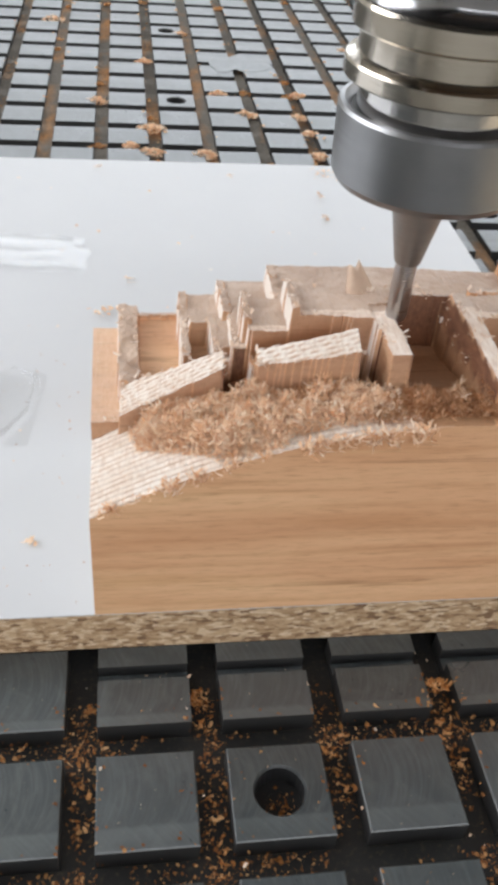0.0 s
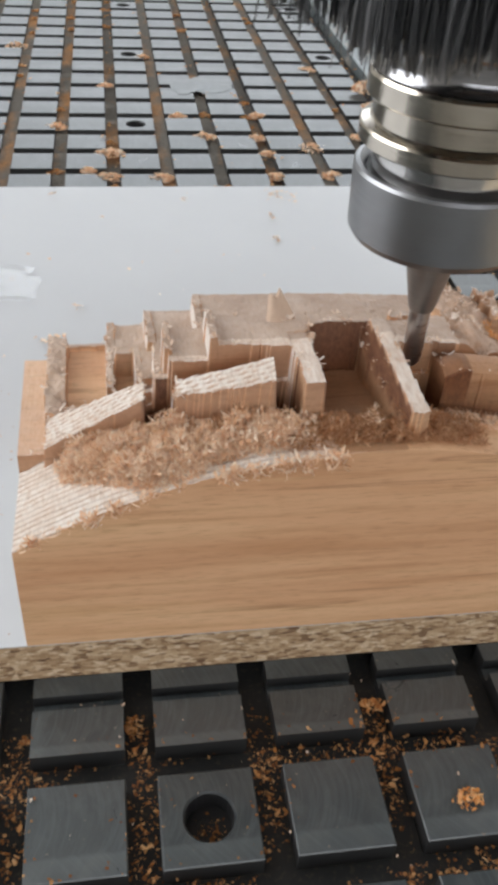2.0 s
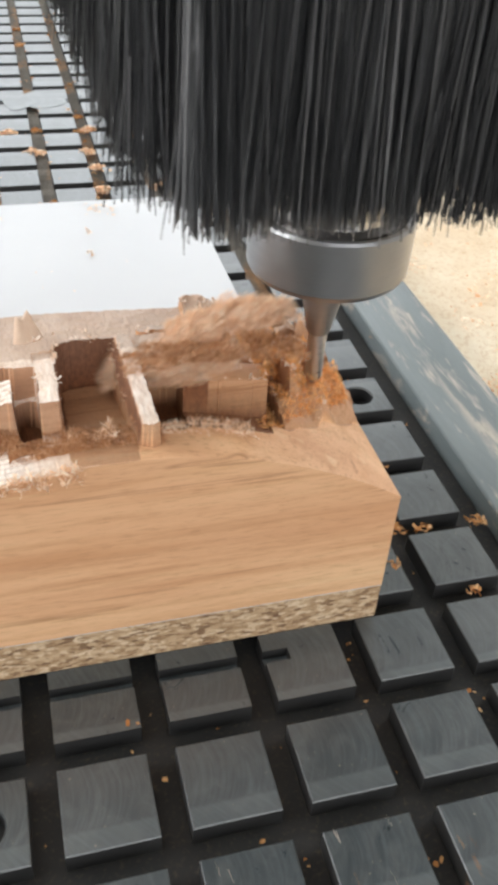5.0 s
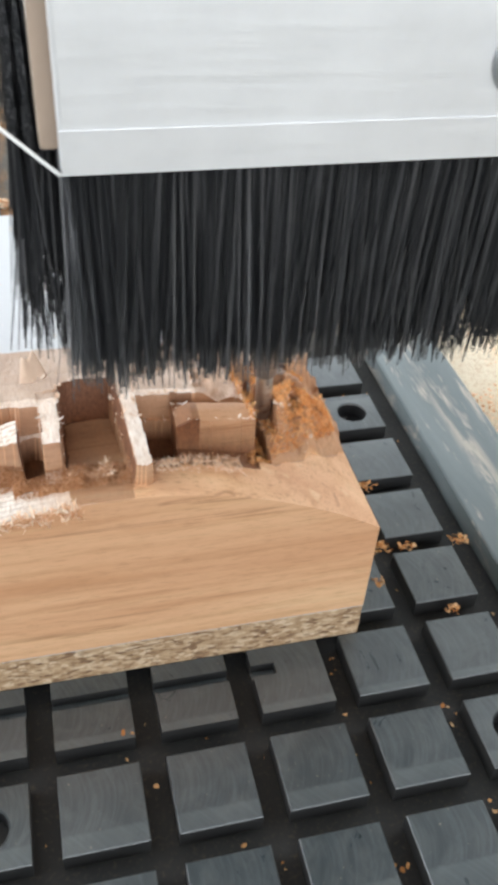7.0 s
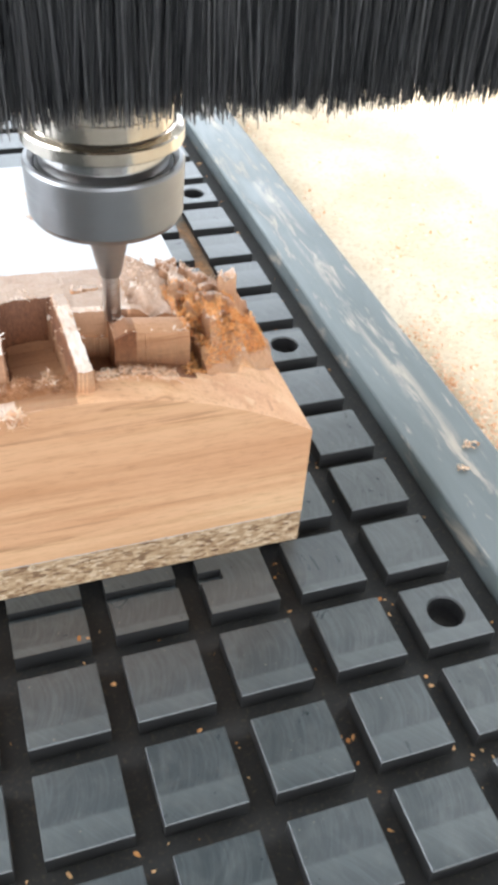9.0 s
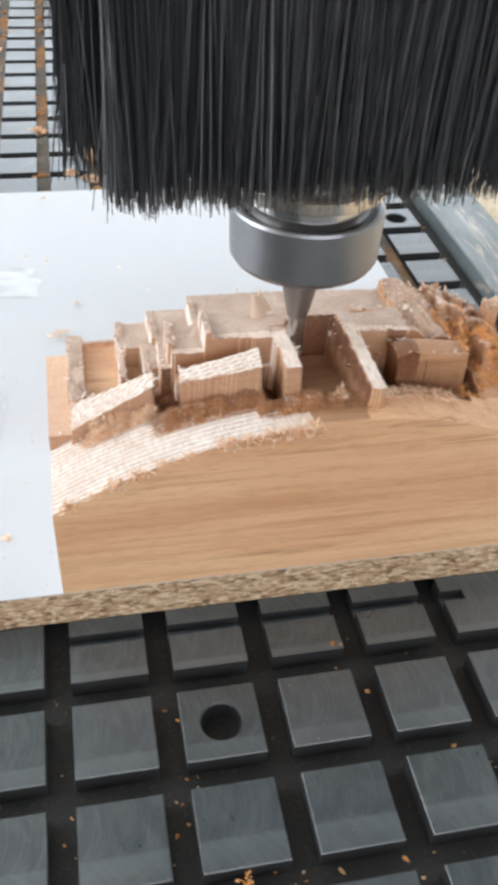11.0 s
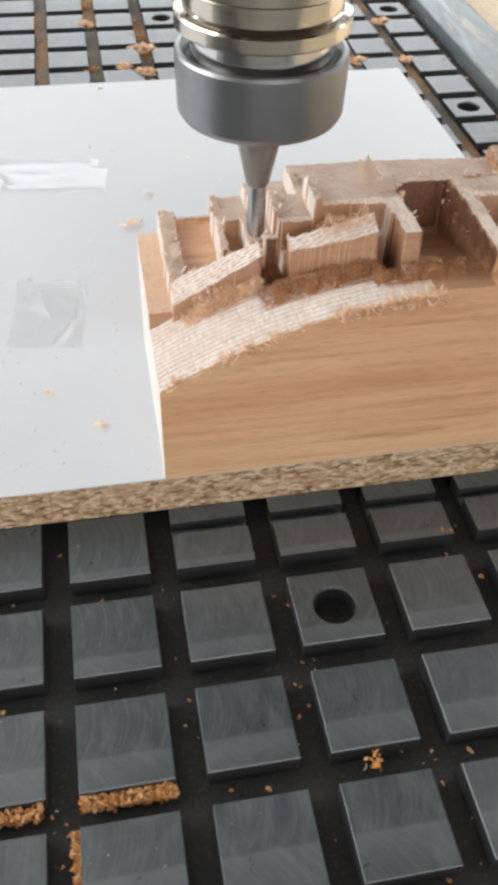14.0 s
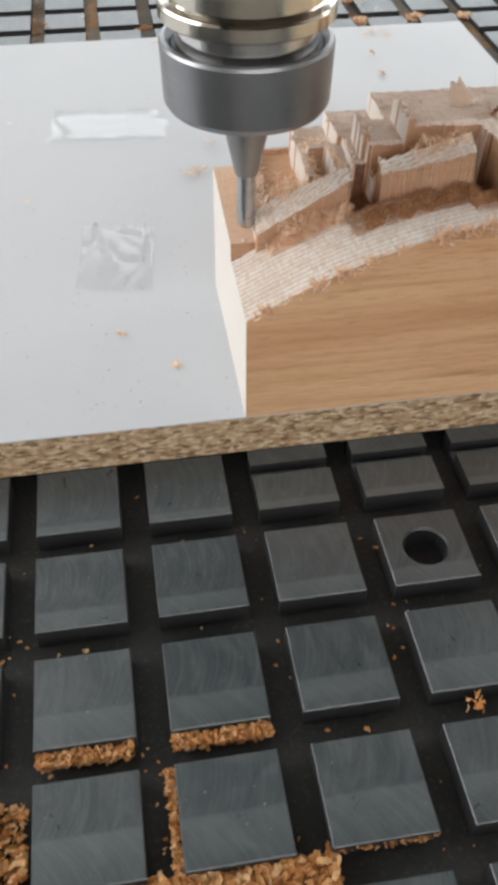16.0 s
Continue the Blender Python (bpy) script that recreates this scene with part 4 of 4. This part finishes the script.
def bristle_strip(name, p0, p1, out, top, length, rows, step, parent, rng):
    """A row of separate nylon strands between two points of the strip."""
    verts, faces = [], []
    a, b = Vector(p0), Vector(p1)
    along = (b - a).normalized()
    side = Vector(out)
    total = (b - a).length
    for r in range(rows):
        s = 0.0
        while s < total:
            s += step * rng.uniform(0.5, 1.5)
            q = a + along * s + side * (r * 0.0016 + rng.uniform(-0.0004, 0.0004))
            lump = noise.noise(Vector((s * 160, r * 3.0, total)))
            ln = length * (1.0 + 0.03 * lump) * rng.uniform(0.975, 1.01) * (rng.uniform(0.8, 1.0) if rng.random() < 0.04 else 1)
            tilt = along * (0.09 * lump + rng.gauss(0, 0.022)) + side * rng.gauss(0.0, 0.035)
            tilt += along * (rng.uniform(-0.6, 0.6) if rng.random() < 0.003 else 0)
            w = rng.uniform(0.00008, 0.00019)
            bend = along * rng.gauss(0, 0.0005) + side * rng.gauss(0.0004, 0.0008)
            k = len(verts)
            for f, ww in ((0.0, 1.0), (0.55, 0.9), (1.0, 0.45)):
                c = q + Vector((0, 0, top - q.z)) + Vector((0, 0, -ln * f)) + tilt * ln * f + bend * f * f
                verts += [tuple(c - along * w * ww), tuple(c + along * w * ww), tuple(c - side * w * 1.6 * ww)]
            for f in (0, 3):
                for i in range(3):
                    j = (i + 1) % 3
                    faces.append((k + f + i, k + f + j, k + f + 3 + j, k + f + 3 + i))
    me = bpy.data.meshes.new(name)
    me.from_pydata(verts, [], faces)
    me.materials.append(M_BRISTLE)
    ob = new(name, me)
    ob.parent = parent
    return ob


# left, right, front, back (from the cutter's axis), strip's lower edge, bristle length, strip height
HOOD = (-0.066, 0.150, -0.144, 0.150, 0.2288, 0.0290, 0.0176)
SCREW = -0.0184


def build_hood():
    """Brush skirt round the spindle; its origin is the cutter's axis at z = 0."""
    rng = random.Random(33)
    hood = tagged(empty("dust_hood"), "dust hood with black bristle skirt in an aluminium frame", "dust hood")
    xl, xr, yf, yb, zt, ln, ph = HOOD
    part("front_plate", boxed(xl, xr, yf - 0.0012, yf + 0.0012, zt, zt + ph, 0.0005), M_ALU, hood, "bright aluminium strip")
    part("front_lip", boxed(xl, xr, yf - 0.0015, yf - 0.0013, zt, zt + 0.0045, 0.00005), M_ALU, hood, "folded strip edge")
    part("side_plate", boxed(xl - 0.0012, xl + 0.0012, yf + 0.007, yb, zt, zt + ph, 0.0005), M_ALU, hood, "aluminium side strip")
    part("side_plate", boxed(xr - 0.0012, xr + 0.0012, yf + 0.007, yb, zt, zt + ph, 0.0005), M_ALU, hood, "aluminium side strip")
    part("back_plate", boxed(xl, xr, yb - 0.0012, yb + 0.0012, zt, zt + ph, 0.0005), M_ALU, hood, "aluminium back strip")
    part("front_board", boxed(xl - 0.0018, xr + 0.0018, yf + 0.0013, yf + 0.0068, zt + 0.0015, zt + 0.075, 0.0004), M_HOODTOP, hood, "brown plywood front")
    part("side_board", boxed(xl - 0.0012, xl + 0.0040, yf + 0.0069, yb, zt + 0.0215, zt + 0.075, 0.0004), M_HOODTOP, hood, "brown plywood side")
    part("side_board", boxed(xr - 0.0040, xr + 0.0012, yf + 0.0069, yb, zt + 0.0215, zt + 0.075, 0.0004), M_HOODTOP, hood, "brown plywood side")
    part("hood_top", boxed(xl, xr, yf, yb, zt + 0.0755, zt + 0.084, 0.001), M_HOODTOP, hood, "brown plywood top")
    wire = lathe([(0.0, 0.0), (0.00022, 0.0), (0.00022, 0.022), (0.0, 0.022)], 8)
    stray = part("stray_strand", wire, M_FILM_WHITE, hood, "loose pale plastic strand")
    stray.matrix_basis = pose(xl, yf + 0.001, zt - 0.001, 0, -62, -35)
    bristle_strip("front_bristles", (xl, yf + 0.001, zt), (xr, yf + 0.001, zt), (0, 1, 0), zt + 0.001, ln, 9, 0.00012, hood, rng)
    bristle_strip("side_bristles", (xl + 0.002, yf + 0.006, zt), (xl + 0.002, yb, zt), (-1, 0, 0), zt + 0.001, ln * 0.95, 5, 0.0003, hood, rng)
    bristle_strip("side_bristles", (xr, yf, zt), (xr, yb, zt), (-1, 0, 0), zt + 0.001, ln * 0.98, 3, 0.0014, hood, rng)
    bristle_strip("back_bristles", (xl, yb, zt), (xr, yb, zt), (0, -1, 0), zt + 0.001, ln * 0.98, 3, 0.0014, hood, rng)
    part("bristle_root", boxed(xl + 0.002, xr - 0.002, yf + 0.012, yf + 0.014, zt - ln * 0.6, zt + 0.002), M_BLACK, hood, "dense black bristle core")
    part("bristle_root", boxed(xl - 0.001, xl + 0.001, yf + 0.016, yb - 0.002, zt - ln * 0.6, zt + 0.002), M_BLACK, hood, "dense black bristle core")
    for sx in (SCREW, SCREW + 0.09):
        head = part("screw", lathe([(0, 0.0010), (0.0011, 0.0010), (0.0013, 0.0021), (0.0026, 0.0018), (0.0034, 0.0007), (0.0037, 0.0), (0, 0)], 32), M_ZINC, hood, "domed zinc screw")
        head.matrix_basis = pose(sx, yf - 0.0013, zt + 0.0100, 90, 0, 0)
        sharp_smooth(head)
        slot = boxed(-0.0011, 0.0011, -0.00025, 0.00025, 0.0008, 0.00222)
        box(slot, -0.00025, 0.00025, -0.0011, 0.0011, 0.0008, 0.00223)
        part("cross_recess", slot, M_CONE, head, "dark cross recess")
    return hood


# ---- film scraps and chips on the panel ----
def film_scrap(name, x, y, w, d, turn, seed, folds, label):
    """Thin film lying almost flat, with raised creases (u0, v0, u1, v1, height) across it."""
    bm = bmesh.new()
    n, m = 64, 64
    vs = [[None] * m for _ in range(n)]
    for i in range(n):
        for j in range(m):
            u, v = i / (n - 1) - 0.5, j / (m - 1) - 0.5
            k = noise.noise(Vector((u * 3 + seed, v * 3, seed)))
            z = 0.0003 + abs(k) * 0.0004
            for u0, v0, u1, v1, high in folds:
                p, q, c = Vector((u0, v0)), Vector((u1, v1)), Vector((u, v))
                f = min(1, max(0, (c - p).dot(q - p) / (q - p).length_squared))
                z += 1.5 * high * max(0.0, 1 - (c - p - (q - p) * f).length / 0.040) ** 1.3 * (0.7 + 0.5 * noise.noise(Vector((u * 8, v * 8, seed))))
            edge = 1 + 0.16 * k
            vs[i][j] = bm.verts.new((u * w * edge, v * d * edge, max(0.0002, z)))
    for i in range(n - 1):
        for j in range(m - 1):
            bm.faces.new((vs[i][j], vs[i + 1][j], vs[i + 1][j + 1], vs[i][j + 1]))
    ob = part(name, bm, M_FILM, None, "", True)
    ob.matrix_basis = pose(x, y, 0.0163, 0, 0, turn)
    return tagged(ob, label, "plastic film")


def build_panel_litter():
    film_scrap("film_scrap", -0.084, 0.264, 0.056, 0.034, -6, 2.0, ((-0.42, -0.46, 0.46, -0.42, 0.0012), (-0.47, 0.45, -0.33, -0.40, 0.0012), (-0.44, 0.44, 0.36, 0.42, 0.0010)), "thin clear crumpled plastic film scrap on the white panel")
    film_scrap("film_scrap", -0.085, 0.147, 0.030, 0.044, -8, 7.0, ((0.36, 0.34, 0.42, -0.12, 0.0060), (0.40, -0.10, 0.16, -0.46, 0.0042), (-0.36, 0.46, -0.06, -0.10, 0.0050), (0.02, 0.46, 0.34, 0.38, 0.0022)), "small clear crumpled plastic film scrap on the white panel")
    rng = random.Random(41)
    spots = [(rng.uniform(-0.2, 0.125), rng.uniform(0.06, 0.37), 0.0163) for _ in range(60)]
    spots = [s for s in spots if not (X0 < s[0] < X1 and s[1] < Y1)]
    spots += [(-0.047 + rng.gauss(0, 0.003), 0.210 + rng.gauss(0, 0.0016), 0.0166 + rng.random() * 0.002) for _ in range(26)]
    spots += [(-0.087 + rng.gauss(0, 0.0012), 0.098 + rng.gauss(0, 0.0012), 0.0166) for _ in range(14)] + [(-0.068 + rng.gauss(0, 0.0015), 0.077 + rng.gauss(0, 0.0008), 0.0166) for _ in range(10)]
    spots += [(0.078 + rng.gauss(0, 0.004), 0.362 + rng.gauss(0, 0.004), 0.0166) for _ in range(30)]
    pale_bits = [(rng.uniform(-0.09, 0.11), rng.uniform(0.19, 0.365), 0.0164) for _ in range(14)]
    pale_bits = [(x + rng.gauss(0, 0.0012), y + rng.gauss(0, 0.0010), z + rng.random() * 0.0012) for x, y, z in pale_bits for _ in range(9)]
    tagged(flakes("pale_curls", pale_bits, 0.0030, M_FIBRE, rng, None, 1.2, 0.25, 0.6), "tiny pale wood curls on the white panel", "wood chips", kind="stuff")
    specks = [(rng.gauss(-0.085, 0.025), rng.uniform(0.052, 0.20), 0.0163) for _ in range(150)]
    specks = [q for q in specks if q[0] < X0 - 0.002]
    tagged(flakes("dust_specks", specks, 0.0006, M_BANK, rng, None, 0.4, 0.6, 0.3), "fine brown dust specks on the white panel", "wood dust", kind="stuff")
    tagged(flakes("panel_chips", spots, 0.0018, M_SHAV, rng, None, 0.4, 0.6, 0.4), "few small wood chips on the white panel", "wood chips", kind="stuff")


def build_ledge():
    bm = bmesh.new()
    nx, ny = 60, 120
    vs = []
    for i in range(nx):
        for j in range(ny):
            x, y = 0.2395 + 0.8 * (i / (nx - 1)) ** 1.6, -0.3 + 1.7 * j / (ny - 1)
            z = -0.012 + 0.010 * noise.noise(Vector((x * 9, y * 9, 0))) + 0.004 * noise.noise(Vector((x * 40, y * 40, 3)))
            vs.append(bm.verts.new((x, y, z - 0.05 * max(0, x - 0.3))))
    for i in range(nx - 1):
        for j in range(ny - 1):
            bm.faces.new((vs[i * ny + j], vs[(i + 1) * ny + j], vs[(i + 1) * ny + j + 1], vs[i * ny + j + 1]))
    tagged(part("sawdust_drift", bm, M_SAWDUST, None, "", True), "drift of pale sawdust beside the table edge", "sawdust", kind="stuff")
    tagged(part("side_bench", boxed(0.241, 1.04, -0.3, 1.4, -0.85, -0.07, 0.003), M_RIM), "plain bench under the sawdust beside the table", "bench")
    rng = random.Random(51)
    spots = []
    for _ in range(5200):
        x = 0.240 + abs(rng.gauss(0, 0.012)) if rng.random() < 0.3 else rng.uniform(0.24, 0.42)
        y = rng.uniform(-0.15, 0.6) if rng.random() < 0.2 else rng.gauss(0.10, 0.10)
        if noise.noise(Vector((x * 30, y * 30, 7))) < -0.1:
            continue
        spots.append((x, y, -0.010 + 0.010 * noise.noise(Vector((x * 9, y * 9, 0))) - 0.05 * max(0, x - 0.3)))
    tagged(flakes("sawdust_curls", spots, 0.0036, M_SHAV, rng, None, 0.8, 0.35, 0.8), "wood curls lying on the sawdust drift", "wood shavings", kind="stuff")


TOOL = [
    (0.0, 0.0354, 0.0915), (0.5, 0.0408, 0.0885), (1.0, 0.0479, 0.0832), (1.5, 0.0554, 0.0862), (2.0, 0.0648, 0.0852), (2.5, 0.0708, 0.0902), (3.0, 0.0812, 0.0878), (3.5, 0.0907, 0.0872),
    (4.0, 0.0985, 0.0785), (5.4, 0.118, 0.0772), (6.5, 0.109, 0.0776), (7.0, 0.102, 0.0780), (8.0, 0.0895, 0.0796), (8.5, 0.0800, 0.0823),
    (9.5, 0.0668, 0.0903), (10.0, 0.0592, 0.0868), (12.5, 0.0086, 0.0817), (13.0, 0.0040, 0.0840), (13.5, -0.0052, 0.0787), (14.0, -0.0125, 0.0842), (14.5, -0.0195, 0.0757), (15.0, -0.0268, 0.0690), (15.5, -0.0348, 0.0678),
    (16.0, -0.0427, 0.0638),
]
TOOL_Y = 0.0855
# the skirt floats a little on its own slide
SKIRT = [
    (0.0, 0.0375, 0.005), (0.5, 0.043, 0.0048), (1.0, 0.0508, 0.0022), (1.5, 0.0610, 0.004), (2.0, 0.0675, 0.0037), (2.5, 0.0763, 0.016), (3.0, 0.085, 0.012), (3.5, 0.0845, 0.0100),
    (4.0, 0.0895, -0.0078), (5.4, 0.116, -0.006), (6.3, 0.1118, -0.0072), (6.5, 0.1115, -0.0021), (7.0, 0.104, -0.0025), (7.5, 0.0968, 0.0062), (8.0, 0.0895, 0.0002),
    (8.5, 0.0822, 0.0015), (9.0, 0.0749, 0.0072), (9.5, 0.0675, 0.009), (10.0, 0.059, 0.0075), (12.5, 0.011, 0.002), (13.0, 0.005, 0.0041), (13.5, -0.004, 0.0043),
    (14.5, -0.018, 0.0046), (16.0, -0.0425, 0.005),
]

block, gx, gy, hz = build_block()
build_board()
build_table()
build_ledge()
heap_a, heap_b, heap_c, curls_d, curls_e = build_heaps(gx, gy, hz)
early_dust, early_clumps, late_clumps = build_table_dust()
build_panel_litter()
tool = build_tool()
hood = build_hood()


def motions():
    walk(tool, [(t, pose(x, TOOL_Y, z)) for t, x, z in TOOL])
    walk(hood, [(t, pose(x, 0.094, z)) for t, x, z in SKIRT])
    # the extraction drags the loose curls along and lifts them into the hood
    for ob, t0, mid in ((heap_a, 4.4, -0.017), (heap_b, 4.3, 0.013), (heap_c, 4.5, 0.051)):
        rows = [(0, pose(0, 0, 0)), (t0, pose(0, 0, 0)), (t0 + 0.4, pose((0.1 - mid) * 0.45, 0.012, 0.014)), (t0 + 0.8, pose((0.11 - mid) * 0.9, 0.03, 0.03)), (t0 + 1.1, pose(0.135 - mid, 0.037, 0.11))]
        rows += [(t, pose(x + 0.042 - mid, 0.037, 0.19 + z)) for t, x, z in SKIRT if t > 6]
        walk(ob, rows)
    # chips in the front grooves are swept off the table's front edge
    for ob in (early_dust, *early_clumps):
        walk(ob, [(0, pose(0, 0, 0)), (4.3, pose(0, 0, 0)), (5.2, pose(0.02, -0.12, 0.004)), (6.2, pose(0.05, -0.5, -0.3)), (6.9, pose(0.05, -0.58, -0.838)), (16, pose(0.05, -0.58, -0.838))])
    # the chips beside the block go up into the skirt as it passes
    for ob in late_clumps:
        walk(ob, [(0, pose(0, 0, 0)), (8.2, pose(0, 0, 0)), (8.5, pose(-0.02, 0.02, 0.06)), (8.8, pose(-0.062, 0.03, 0.215))] + [(t, pose(x - 0.141, 0.03, 0.215 + z)) for t, x, z in SKIRT if t > 8.8])
    # curls lying before the carving are thrown back by the passing cutter
    walk(curls_d, [(0, pose(0.028, -0.016, -0.009)), (12.3, pose(0.028, -0.016, -0.009)), (12.6, pose(0.012, -0.008, 0.012)), (12.9, pose(0, 0, 0)), (16, pose(0, 0, 0))])
    walk(curls_e, [(0, pose(0.020, -0.022, -0.004)), (14.7, pose(0.020, -0.022, -0.004)), (15.0, pose(0.010, -0.01, 0.012)), (15.4, pose(0, 0, 0)), (16, pose(0, 0, 0))])


motions()
